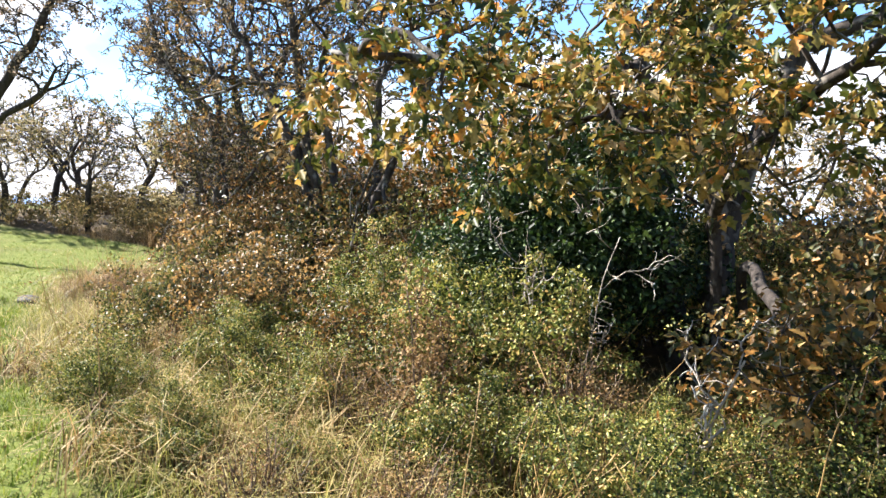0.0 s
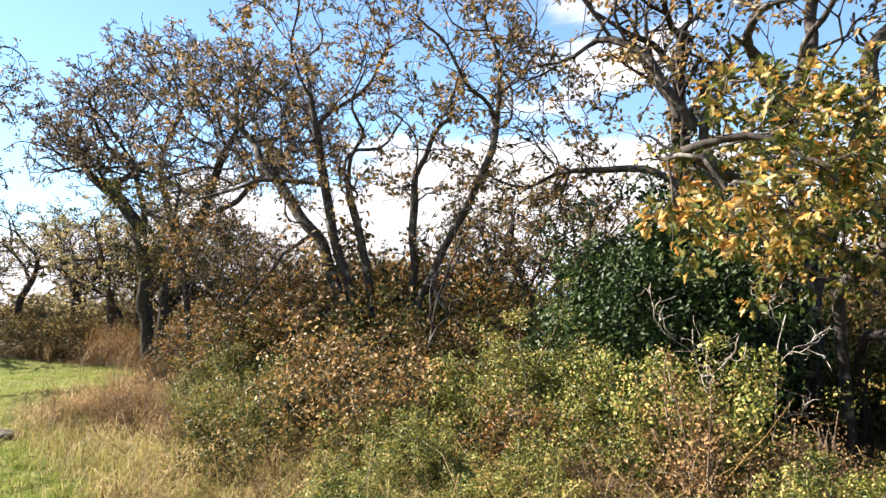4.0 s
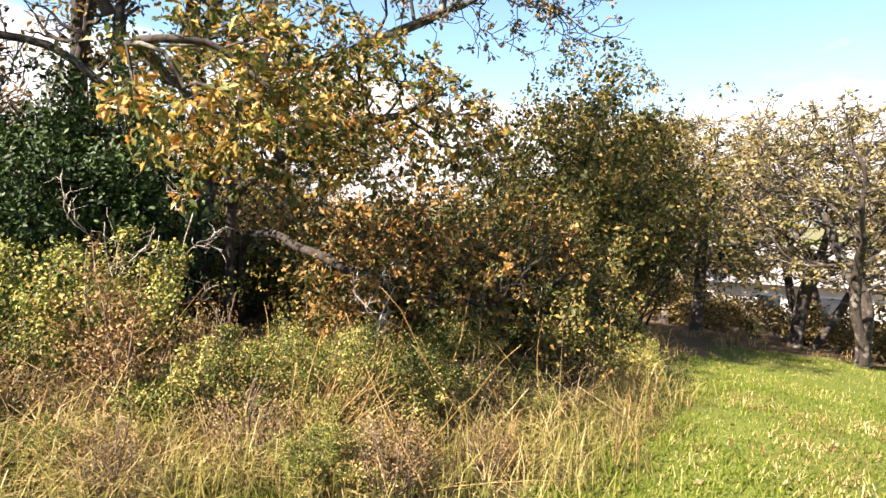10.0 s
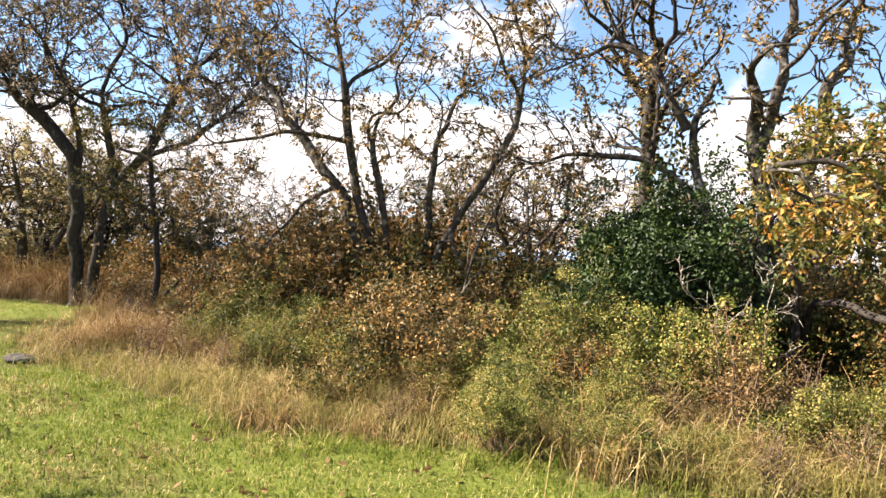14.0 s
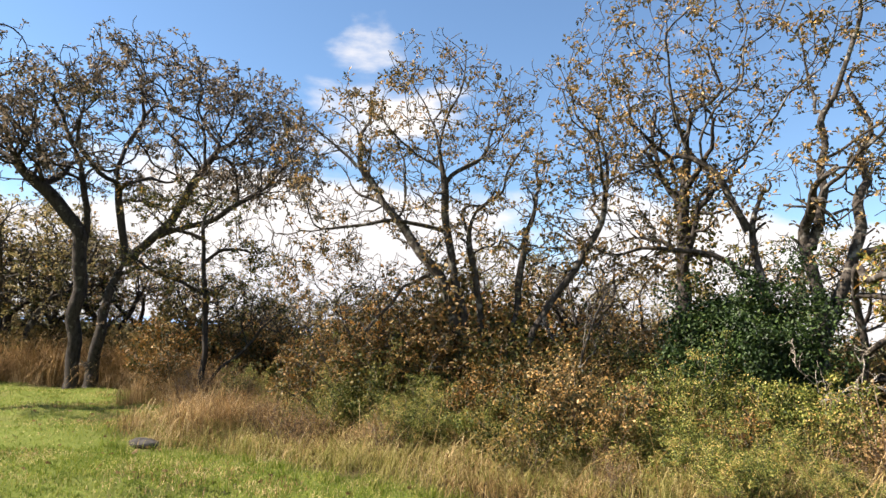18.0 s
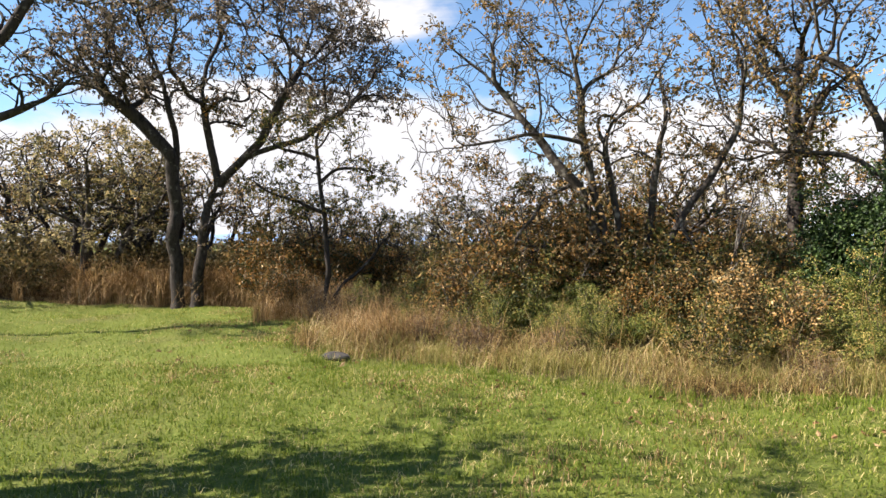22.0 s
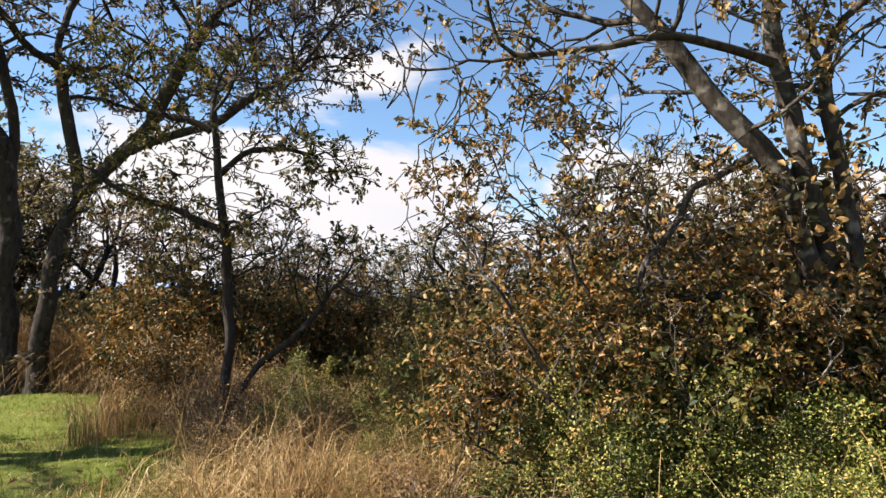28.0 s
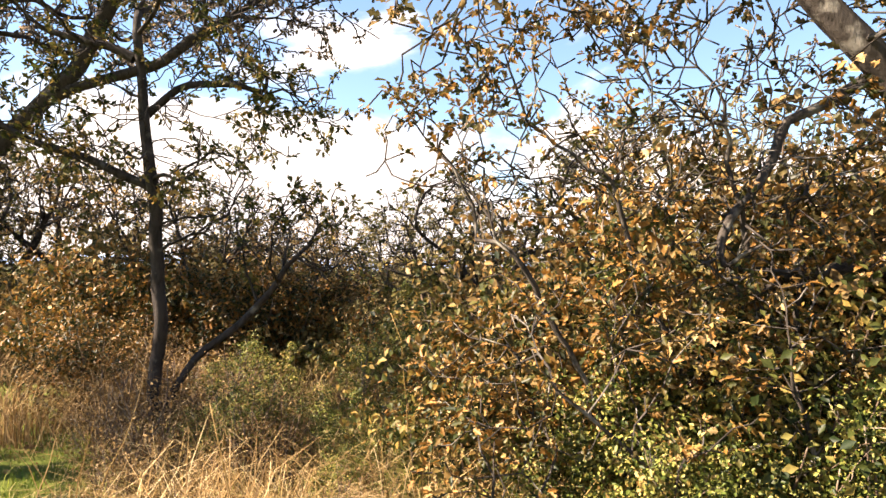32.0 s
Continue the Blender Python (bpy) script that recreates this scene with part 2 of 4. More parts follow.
WEED = leaf_material("weed_blade", [(0.0, (0.14, 0.15, 0.03)), (0.5, (0.3, 0.27, 0.07)), (1.0, (0.52, 0.42, 0.19))], 0.5, 0.35, 0.4)
HERB = leaf_material("withered_herb", [(0.0, (0.10, 0.06, 0.025)), (0.5, (0.24, 0.145, 0.058)), (0.8, (0.36, 0.225, 0.095)), (1.0, (0.5, 0.36, 0.19))], 0.6, 0.25, 0.25)
LITTER = leaf_material("fallen_leaf", [(0.0, (0.12, 0.07, 0.03)), (0.6, (0.26, 0.15, 0.07)), (1.0, (0.38, 0.26, 0.14))], 0.7, 0.2, 0.2)


def ground_material():
    m, nt, b = bsdf("meadow_ground", 0.95, 0.1)
    coord = node(nt, "ShaderNodeTexCoord")
    fine = node(nt, "ShaderNodeTexNoise")
    for key, value in (("Scale", 34.0), ("Detail", 8.0), ("Roughness", 0.75)):
        fine.inputs[key].default_value = value
    broad = node(nt, "ShaderNodeTexNoise")
    broad.inputs["Scale"].default_value, broad.inputs["Detail"].default_value = 0.55, 4
    for n in (fine, broad):
        nt.links.new(coord.outputs["Object"], n.inputs["Vector"])
    green = ramp_node(nt, [(0.3, (0.06, 0.09, 0.014)), (0.5, (0.115, 0.14, 0.026)), (0.72, (0.2, 0.2, 0.06))])
    nt.links.new(fine.outputs[0], green.inputs[0])
    straw = ramp_node(nt, [(0.3, (0.045, 0.032, 0.018)), (0.55, (0.12, 0.085, 0.045)), (0.75, (0.24, 0.18, 0.095))])
    nt.links.new(fine.outputs[0], straw.inputs[0])
    attr = node(nt, "ShaderNodeAttribute", attribute_name="litter")
    add = node(nt, "ShaderNodeMath", operation="ADD", use_clamp=True)
    worn = node(nt, "ShaderNodeMapRange")
    for i, value in ((1, 0.52), (2, 0.75), (3, 0.0), (4, 0.6)):
        worn.inputs[i].default_value = value
    nt.links.new(broad.outputs[0], worn.inputs[0])
    nt.links.new(attr.outputs["Fac"], add.inputs[0])
    nt.links.new(worn.outputs[0], add.inputs[1])
    mix = node(nt, "ShaderNodeMix", data_type="RGBA")
    nt.links.new(add.outputs[0], mix.inputs["Factor"])
    nt.links.new(green.outputs[0], mix.inputs["A"])
    nt.links.new(straw.outputs[0], mix.inputs["B"])
    nt.links.new(mix.outputs["Result"], b.inputs["Base Color"])
    bump = node(nt, "ShaderNodeBump")
    bump.inputs["Strength"].default_value, bump.inputs["Distance"].default_value = 0.6, 0.05
    nt.links.new(fine.outputs[0], bump.inputs["Height"])
    nt.links.new(bump.outputs[0], b.inputs["Normal"])
    return m


def plain_material(name, low, high, scale, rough=0.85, bump_height=0.02):
    m, nt, b = bsdf(name, rough, 0.2)
    coord = node(nt, "ShaderNodeTexCoord")
    grain = node(nt, "ShaderNodeTexNoise")
    grain.inputs["Scale"].default_value, grain.inputs["Detail"].default_value = scale, 8
    nt.links.new(coord.outputs["Object"], grain.inputs["Vector"])
    ramp = ramp_node(nt, [(0.3, low), (0.7, high)])
    nt.links.new(grain.outputs[0], ramp.inputs[0])
    nt.links.new(ramp.outputs[0], b.inputs["Base Color"])
    bump = node(nt, "ShaderNodeBump")
    bump.inputs["Strength"].default_value, bump.inputs["Distance"].default_value = 0.6, bump_height
    nt.links.new(grain.outputs[0], bump.inputs["Height"])
    nt.links.new(bump.outputs[0], b.inputs["Normal"])
    return m


# ---- mesh tools ----
class Mass:
    """Gathers vertices and faces of one mesh."""

    def __init__(self):
        self.verts, self.faces, self.count = [], [], 0

    def add(self, verts, *faces):
        verts = np.asarray(verts, float).reshape(-1, 3)
        for f in faces:
            self.faces.append(np.asarray(f, int) + self.count)
        self.verts.append(verts)
        self.count += len(verts)

    def mesh(self, name, material, smooth=True):
        me = bpy.data.meshes.new(name)
        verts = np.concatenate(self.verts)
        me.vertices.add(len(verts))
        me.vertices.foreach_set("co", verts.astype(np.float32).ravel())
        loops = np.concatenate([f.ravel() for f in self.faces])
        sizes = np.concatenate([np.full(len(f), f.shape[1]) for f in self.faces])
        me.loops.add(len(loops))
        me.loops.foreach_set("vertex_index", loops.astype(np.int32))
        me.polygons.add(len(sizes))
        me.polygons.foreach_set("loop_start", np.concatenate([[0], np.cumsum(sizes)[:-1]]).astype(np.int32))
        me.update(calc_edges=True)
        me.polygons.foreach_set("use_smooth", np.full(len(sizes), smooth))
        me.materials.append(material)
        return me


def part(name, mass, material, parent, label="", smooth=True):
    ob = new(name, mass.mesh(name, material, smooth))
    ob.parent = parent
    if label:
        tagged(ob, label)
    return ob


def thing(name, place, label, category, group="", kind="", turn=0.0, size=1.0):
    ob = new(name)
    ob.empty_display_size = 0.2
    ob.matrix_basis = Matrix.LocRotScale(Vector(place), Euler((0, 0, turn)), (size, size, size))
    return tagged(ob, label, category, group, kind)


def tube(mass, pts, radii, sides):
    pts, radii = np.asarray(pts), np.asarray(radii)
    n = len(pts)
    t = np.gradient(pts, axis=0)
    t /= np.linalg.norm(t, axis=1, keepdims=True) + 1e-9
    u = np.cross(t, np.array((0.31, 0.87, 0.17)))
    u /= np.linalg.norm(u, axis=1, keepdims=True) + 1e-9
    w = np.cross(t, u)
    a = np.arange(sides) * 2 * math.pi / sides
    ring = np.cos(a)[None, :, None] * u[:, None] + np.sin(a)[None, :, None] * w[:, None]
    verts = pts[:, None] + radii[:, None, None] * ring
    i = np.arange(n - 1)[:, None] * sides
    j = np.arange(sides)[None]
    k = (j + 1) % sides
    mass.add(verts, np.stack([i + j, i + k, i + sides + k, i + sides + j], -1).reshape(-1, 4), (np.arange(sides) + (n - 1) * sides)[None])


def unit(v):
    return v / (np.linalg.norm(v) + 1e-9)


def grow(rng, start, way, length, r0, r1, n, wig, lift=0.0):
    """A crooked, tapering line: its points, radii and end direction."""
    pts, d = [np.array(start, float)], unit(np.array(way, float))
    aim = d.copy()
    bends = rng.normal(0, wig, (n, 3)) * np.where(rng.random((n, 1)) < 0.28, 2.1, 0.8)
    for b in bends:
        d = d + b + 0.22 * (aim - d)
        d[2] += lift
        aim[2] += lift
        d = d / math.sqrt(d[0] * d[0] + d[1] * d[1] + d[2] * d[2])
        pts.append(pts[-1] + d * (length / n))
    return np.array(pts), np.linspace(r0, r1, n + 1), d


def along(pts, radii, f):
    x = f * (len(pts) - 1)
    i = min(int(x), len(pts) - 2)
    return pts[i] + (pts[i + 1] - pts[i]) * (x - i), radii[i] + (radii[i + 1] - radii[i]) * (x - i), unit(pts[i + 1] - pts[i])


def aside(rng, d, low, high):
    """A direction that leaves d by between low and high degrees."""
    p = unit(np.cross(d, rng.normal(0, 1, 3)))
    a = radians(rng.uniform(low, high))
    return d * math.cos(a) + p * math.sin(a)


# Half outlines of leaves, from stalk to tip: (across, along)
LOBED = ((0.0, 0.0), (0.25, 0.27), (0.13, 0.4), (0.34, 0.62), (0.16, 0.74), (0.0, 1.0))
OVAL = ((0.0, 0.0), (0.28, 0.35), (0.24, 0.7), (0.0, 1.0))
NOTCHED = ((0.0, 0.0), (0.3, 0.38), (0.15, 0.55), (0.27, 0.8), (0.0, 1.0))
KITE = ((0.0, 0.0), (0.32, 0.55), (0.0, 1.0))


def leaves(mass, rng, places, size, outline=KITE, droop=0.0, fold=0.35, spread=0.3, ways=None, face=None):
    """Leaves as folded pairs of halves, each an island, at the given places."""
    n = len(places)
    if not n:
        return
    d = rng.normal(0, 1, (n, 3)) if ways is None else ways + rng.normal(0, 0.7, (n, 3))
    d[:, 2] -= droop
    d /= np.linalg.norm(d, axis=1, keepdims=True) + 1e-9
    s = np.cross(d, rng.normal(0, 1, (n, 3)) if face is None else face + rng.normal(0, 0.33, (n, 3)))
    s /= np.linalg.norm(s, axis=1, keepdims=True) + 1e-9
    up = np.cross(s, d)
    scale = (size * rng.uniform(1 - spread, 1 + spread, n))[:, None, None]
    o = np.array(outline)
    k = len(o)
    bend = 0.25 * o[:, 1] ** 2
    mid = o[:, 1][None, :, None] * d[:, None] - bend[None, :, None] * up[:, None]
    wide = o[1:-1, 0][None, :, None]
    left = mid[:, 1:-1] + wide * (s[:, None] + fold * up[:, None])
    right = mid[:, 1:-1] + wide * (-s[:, None] + fold * up[:, None])
    ends = mid[:, [0, -1]]
    verts = np.concatenate([ends, left, right], 1) * scale + np.asarray(places)[:, None]
    base = np.arange(n)[:, None] * (2 * k - 2)
    a = [0] + list(range(2, k)) + [1]
    b = [1] + list(range(2 * k - 3, k - 1, -1)) + [0]
    mass.add(verts, base + np.array(a)[None], base + np.array(b)[None])


def blades(mass, rng, places, height, width, lean=0.5, steps=3, curl=0.5, spread=0.45):
    """Grass blades, narrow and bending over."""
    n = len(places)
    az = rng.uniform(0, 2 * math.pi, n)
    out = np.stack([np.cos(az), np.sin(az), np.zeros(n)], 1)
    sidev = np.stack([-np.sin(az), np.cos(az), np.zeros(n)], 1)
    tilt = np.abs(rng.normal(0, lean, n))[:, None]
    h = (height * rng.uniform(1 - spread, 1 + spread, n))[:, None]
    bendv = (curl * rng.uniform(0.2, 1.4, n))[:, None]
    rows = []
    for k in range(steps + 1):
        f = k / steps
        a = tilt * f + bendv * f * f
        c = np.asarray(places) + h * f * (np.sin(a) * out + np.cos(a) * np.array((0, 0, 1.0)))
        w = width * (1 - 0.85 * f) * 0.5
        rows += [c - sidev * w, c + sidev * w]
    verts = np.stack(rows, 1)
    base = np.arange(n)[:, None] * (2 * steps + 2)
    mass.add(verts, *[base + np.array((2 * k, 2 * k + 1, 2 * k + 3, 2 * k + 2))[None] for k in range(steps)])


def oak(seed, place, label, stems, limbs=7, reach=2.6, sub=6, twigs=5, per=8, leaf=0.11, first=0.35, lift=0.05, leafmat=None,
        bark=None, extra=(), outline=LOBED, group="", name="oak_tree", wig=0.27, turn=0.0, size=1.0, spray=0.055, rises=(5, 65), stem_wig=0.085):
    """A crooked oak: stems (dx, dy, azimuth, lean, length, radius), limbs, twigs and tufts of leaves at their ends.
    extra: more limbs as (stem, fraction, azimuth, rise, length, radius)."""
    rng = np.random.default_rng(seed)
    tree = thing(name, place, label, "tree", group, turn=turn, size=size)
    bark, leafmat = bark or BARK, leafmat or OAK_BROWN
    for number, (dx, dy, az, lean, length, radius) in enumerate(stems):
        a, b = radians(az), radians(lean)
        pts, rad, d = grow(rng, (dx, dy, -0.12), (math.sin(a) * math.sin(b), math.cos(a) * math.sin(b), math.cos(b)), length, radius, radius * 0.45, 14, stem_wig, 0.01)
        rad[0] *= 1.5
        rad[1] *= 1.15
        mass = Mass()
        tube(mass, pts, rad * (1 + rng.normal(0, 0.05, len(rad))), 9)
        part("trunk", mass, bark, tree)
        plan = []
        spin = rng.uniform(0, 6.28)
        for i in range(limbs):
            f = first + (0.99 - first) * (i + rng.uniform(0, 0.7)) / limbs
            spin += 2.4 + rng.normal(0, 0.3)
            rise = radians(rng.uniform(*rises))
            plan.append((f, (math.sin(spin) * math.cos(rise), math.cos(spin) * math.cos(rise), math.sin(rise)), reach * (0.7 + 0.35 * f) * rng.uniform(0.75, 1.25), None))
        for s, f, az2, rise, far, r in extra:
            if s == number:
                e, q = radians(rise), radians(az2)
                plan.append((f, (math.sin(q) * math.cos(e), math.cos(q) * math.cos(e), math.sin(e)), far, r))
        for f, way, far, r in plan:
            wood, green, tips, tipways, loose = Mass(), Mass(), [], [], []
            p, pr, pd = along(pts, rad, f)
            r0 = r or pr * 0.66
            lp, lr, _ = grow(rng, p, unit(np.array(way) + 0.35 * pd), far, r0, max(r0 * 0.25, 0.006), 14, wig, lift)
            tube(wood, lp, lr, 6)
            for j in range(sub + 1):
                g = 0.25 + 0.75 * (j + rng.uniform(0, 0.6)) / sub if j < sub else 1.0
                g = min(g, 1.0)
                q, qr, qd = along(lp, lr, g)
                bw = aside(rng, qd, 25, 65) if j < sub else qd
                bl = far * rng.uniform(0.28, 0.5) * (1.2 - 0.45 * g)
                bp, br, _ = grow(rng, q, bw, bl, qr * 0.62, 0.005, 7, wig * 1.5, lift)
                if per == 0:
                    loose.append(Mass())
                tube(loose[-1] if loose else wood, bp, br, 4)
                for k in range(twigs):
                    h = min(1.0, 0.3 + 0.75 * (k + rng.uniform(0, 0.8)) / twigs)
                    c, cr, cd = along(bp, br, h)
                    tw = aside(rng, cd, 25, 70)
                    tl = rng.uniform(0.16, 0.4) * (0.5 + 0.15 * reach)
                    tp, tr, td = grow(rng, c, tw, tl, max(cr * 0.6, 0.004), 0.0025, 3, wig * 1.5, lift)
                    if per == 0:
                        loose.append(Mass())
                    tube(loose[-1] if loose else wood, tp, tr, 3)
                    if rng.random() < 0.8:
                        at = np.repeat(tp[[2, 3]], (per // 3, per - per // 3), 0)
                        off = rng.normal(0, spray, at.shape)
                        tips.append(at + off)
                        tipways.append(td + off / spray * 0.6)
            limb = part("limb", wood, bark, tree)
            for piece in loose:
                part("twig", piece, bark, limb)
            if per:
                away = np.concatenate(tipways)
                leaves(green, rng, np.concatenate(tips), leaf, outline, 0.25, ways=away, face=0.5 * away + np.array((0, 0, 0.9)))
                part("foliage", green, leafmat, limb)
    return tree


def spreading_oak(seed, place, label, stems, lobes, step=0.2, kill=0.36, sway=0.42, per=12, leaf=0.1, leafmat=None, bark=None, outline=LOBED, group="", tip=0.007,
                  tuft=0.1, bare=0.12, name="oak_tree", thick=0.03, power=0.56, twiggy=0.6, gaps=0.0, hollow=0.45, inertia=0.85):
    """An oak whose boughs fork and feel their way into its crown.
    stems: (radius, points from foot to fork); lobes of the crown: (x, y, z, half sizes in x, y, z, buds)."""
    rng = np.random.default_rng(seed)
    tree = thing(name, place, label, "tree", group)
    bark, leafmat = bark or BARK, leafmat or OAK_BROWN
    home = np.array(place)
    pos, up, way, root = [], [], [], []
    for number, (radius, line) in enumerate(stems):
        line = np.array(line, float) - home
        stray = np.zeros(3)
        for i in range(len(line) - 1):
            n = max(1, int(np.linalg.norm(line[i + 1] - line[i]) / step))
            for k in range(n + (i == len(line) - 2)):
                stray = 0.8 * stray + rng.normal(0, 0.17 * step, 3) if i + k else stray
                p = line[i] + (line[i + 1] - line[i]) * k / n + stray
                first = i + k == 0
                up.append(-1 if first else len(pos) - 1)
                way.append(unit(line[i + 1] - line[i]))
                root.append(number)
                pos.append(p)
    buds = []
    for x, y, z, rx, ry, rz, n in lobes:
        v = rng.normal(0, 1, (n * 2, 3))
        v /= np.linalg.norm(v, axis=1, keepdims=True)
        v *= rng.uniform(hollow, 1.0, (len(v), 1)) ** 0.5 * (1 + 0.18 * np.sin(5 * v[:, :1] + seed) * np.sin(4 * v[:, 1:2]))
        v = v[v[:, 2] > -0.55][:n]
        buds.append(v * np.array((rx, ry, rz)) + np.array((x, y, z)) - home)
    buds = np.concatenate(buds)
    pos, way = np.array(pos), np.array(way)
    gap = np.linalg.norm(buds[:, None] - pos[None], axis=2)
    near, gap = gap.argmin(1), gap.min(1)
    twin = {}
    for turn in range(110):
        if not len(buds):
            break
        pull = np.zeros((len(pos), 3))
        np.add.at(pull, near, (buds - pos[near]) / (gap[:, None] + 1e-6))
        who = np.unique(near)
        who = who[[twin.get(int(w), 0) < 4 for w in who]]
        if not len(who):
            break
        for w in who:
            twin[int(w)] = twin.get(int(w), 0) + 1
        d = pull[who] / (np.linalg.norm(pull[who], axis=1, keepdims=True) + 1e-6) + inertia * way[who] + rng.normal(0, sway, (len(who), 3))
        d /= np.linalg.norm(d, axis=1, keepdims=True)
        fresh = pos[who] + d * step * rng.uniform(0.75, 1.25, (len(who), 1))
        base = len(pos)
        pos, way = np.concatenate([pos, fresh]), np.concatenate([way, d])
        up += who.tolist()
        root += [root[w] for w in who]
        g = np.linalg.norm(buds[:, None] - fresh[None], axis=2)
        k, g = g.argmin(1), g.min(1)
        closer = g < gap
        near, gap = np.where(closer, base + k, near), np.minimum(g, gap)
        alive = gap > kill
        buds, near, gap = buds[alive], near[alive], gap[alive]
    weight = np.ones(len(pos))
    for i in range(len(pos) - 1, -1, -1):
        if up[i] >= 0:
            weight[up[i]] += weight[i]
    sprig = np.flatnonzero((weight < 45) & (rng.random(len(pos)) < twiggy))
    for turn in range(2):
        d = way[sprig] * 0.8 + rng.normal(0, 0.75 if turn == 0 else 0.45, (len(sprig), 3)) + np.array((0, 0, 0.1))
        d /= np.linalg.norm(d, axis=1, keepdims=True)
        base = len(pos)
        pos, way = np.concatenate([pos, pos[sprig] + d * step * rng.uniform(0.5, 1.0, (len(sprig), 1))]), np.concatenate([way, d])
        up += sprig.tolist()
        root += [root[w] for w in sprig]
        sprig = np.arange(base, len(pos))
    count = len(pos)
    weight, kids = np.zeros(count), [[] for i in range(count)]
    for i in range(count - 1, -1, -1):
        weight[i] = max(weight[i], 1)
        if up[i] >= 0:
            weight[up[i]] += weight[i]
            kids[up[i]].append(i)
    feet = [i for i in range(count) if up[i] < 0]
    full = {root[i]: weight[i] for i in feet}
    radius = np.array([max(tip, stems[root[i]][0] * (weight[i] / full[root[i]]) ** power) for i in range(count)])
    groups, todo = [], [(i, None, 0) for i in feet]
    while todo:
        start, owner, depth = todo.pop()
        chain = [start] if up[start] < 0 else [up[start], start]
        if depth == 0 or (depth == 1 and radius[start] > thick):
            owner = ("trunk" if depth == 0 else "limb", Mass(), [], [])
            groups.append(owner)
        while kids[chain[-1]]:
            order = sorted(kids[chain[-1]], key=lambda c: -weight[c])
            todo += [(c, owner, depth + 1) for c in order[1:]]
            chain.append(order[0])
        pts, rad = pos[chain], radius[chain].copy()
        rad[0] = min(rad[0], rad[min(1, len(rad) - 1)] * 1.15) if up[start] >= 0 else rad[0] * 1.35
        if len(pts) > 2 and rad[0] > 0.02:
            pts = np.concatenate([pts[:1], 0.25 * pts[:-2] + 0.5 * pts[1:-1] + 0.25 * pts[2:], pts[-1:]])
        tube(owner[1], pts, rad, 9 if rad[0] > 0.09 else 6 if rad[0] > 0.03 else 4 if rad[0] > 0.012 else 3)
        for c in chain[1:]:
            if weight[c] <= 3 and rng.random() > bare + 0.9 * max(0.0, gaps - noise.noise(Vector(pos[c] + home) * 1.1)) and (weight[c] <= 1 or rng.random() < 0.2):
                owner[2].append(np.repeat(pos[c][None], per, 0))
                owner[3].append(np.repeat(way[c][None], per, 0))
    for kind, wood, at, ways in groups:
        ob = part(kind, wood, bark, tree)
        if at and per:
            at, ways = np.concatenate(at), np.concatenate(ways)
            off = rng.normal(0, 1, at.shape) * np.array((1, 1, 0.7))
            out = 0.8 * ways + off * 0.7
            green = Mass()
            leaves(green, rng, at + off * tuft * 0.24, leaf, outline, 0.2, ways=out, face=0.6 * out + np.array((0, 0, 0.55)))
            part("foliage", green, leafmat, ob)
    return tree


def bush(seed, place, label, name, radii, lumps, per, leaf, leafmat, outline=OVAL, stems=18, stemmat=None, group="", category="shrub", lump=0.28,
         turn=0.0, size=1.0, droop=0.1, base=0.15, wild=0.0):
    """A dense shrub: stems that fan out from the foot, each with lumps of leaves."""
    rng = np.random.default_rng(seed)
    ob = thing(name, place, label, category, group, turn=turn, size=size)
    rx, ry, rz = radii
    wood, green, spots = Mass(), Mass(), []
    for i in range(stems):
        a, u = rng.uniform(0, 6.283), math.sqrt(rng.uniform(0, 1))
        top = np.array((math.cos(a) * u * rx, math.sin(a) * u * ry, rz * (2 - 0.9 * u * u) * rng.uniform(0.55, 1.0 + wild)))
        foot = np.array((math.cos(a) * u * rx * 0.35, math.sin(a) * u * ry * 0.35, -0.05))
        d = top - foot
        pts, rad, _ = grow(rng, foot, d, np.linalg.norm(d), 0.007 + 0.008 * rz, 0.003, 7, 0.14)
        tube(wood, pts, rad, 4)
        for k in range(3):
            p, r, d2 = along(pts, rad, rng.uniform(0.4, 0.9))
            q, qr, _ = grow(rng, p, aside(rng, d2, 25, 60), rz * rng.uniform(0.3, 0.7), r * 0.6, 0.002, 4, 0.2)
            tube(wood, q, qr, 3)
            spots.append(q[-1])
        if wild:
            spots += [along(pts, rad, f)[0] for f in (0.7, 0.85, 1.0)]
    for i in range(lumps):
        v = unit(rng.normal(0, 1, 3))
        f = rng.uniform(0.35, 1.0) ** 0.5 * (1 + (0.55 + wild) * noise.noise(Vector((v[0] * 1.7 + seed, v[1] * 1.7, v[2] * 1.7))))
        spots.append(np.array((v[0] * rx * f, v[1] * ry * f, rz + v[2] * rz * f * rng.uniform(0.75, 1.12))))
    spots = np.array(spots)
    spots = spots[spots[:, 2] > base * rz]
    off = rng.normal(0, 1, (len(spots) * per, 3))
    off /= np.linalg.norm(off, axis=1, keepdims=True)
    round_size = np.repeat(lump * rng.uniform(0.5, 1.5, len(spots)), per)[:, None]
    at = np.repeat(spots, per, 0) + off * round_size * rng.uniform(0.55, 1.1, (len(off), 1)) * np.array((1, 1, 0.8))
    at[:, 2] = np.abs(at[:, 2] - 0.02) + 0.02
    flat = np.cross(off, rng.normal(0, 1, off.shape))
    leaves(green, rng, at, leaf, outline, droop, ways=flat + 0.5 * off, face=off + np.array((0, 0, 0.35)))
    part("stem_frame", wood, stemmat or STEMWOOD, ob)
    part("foliage", green, leafmat, ob)
    return ob


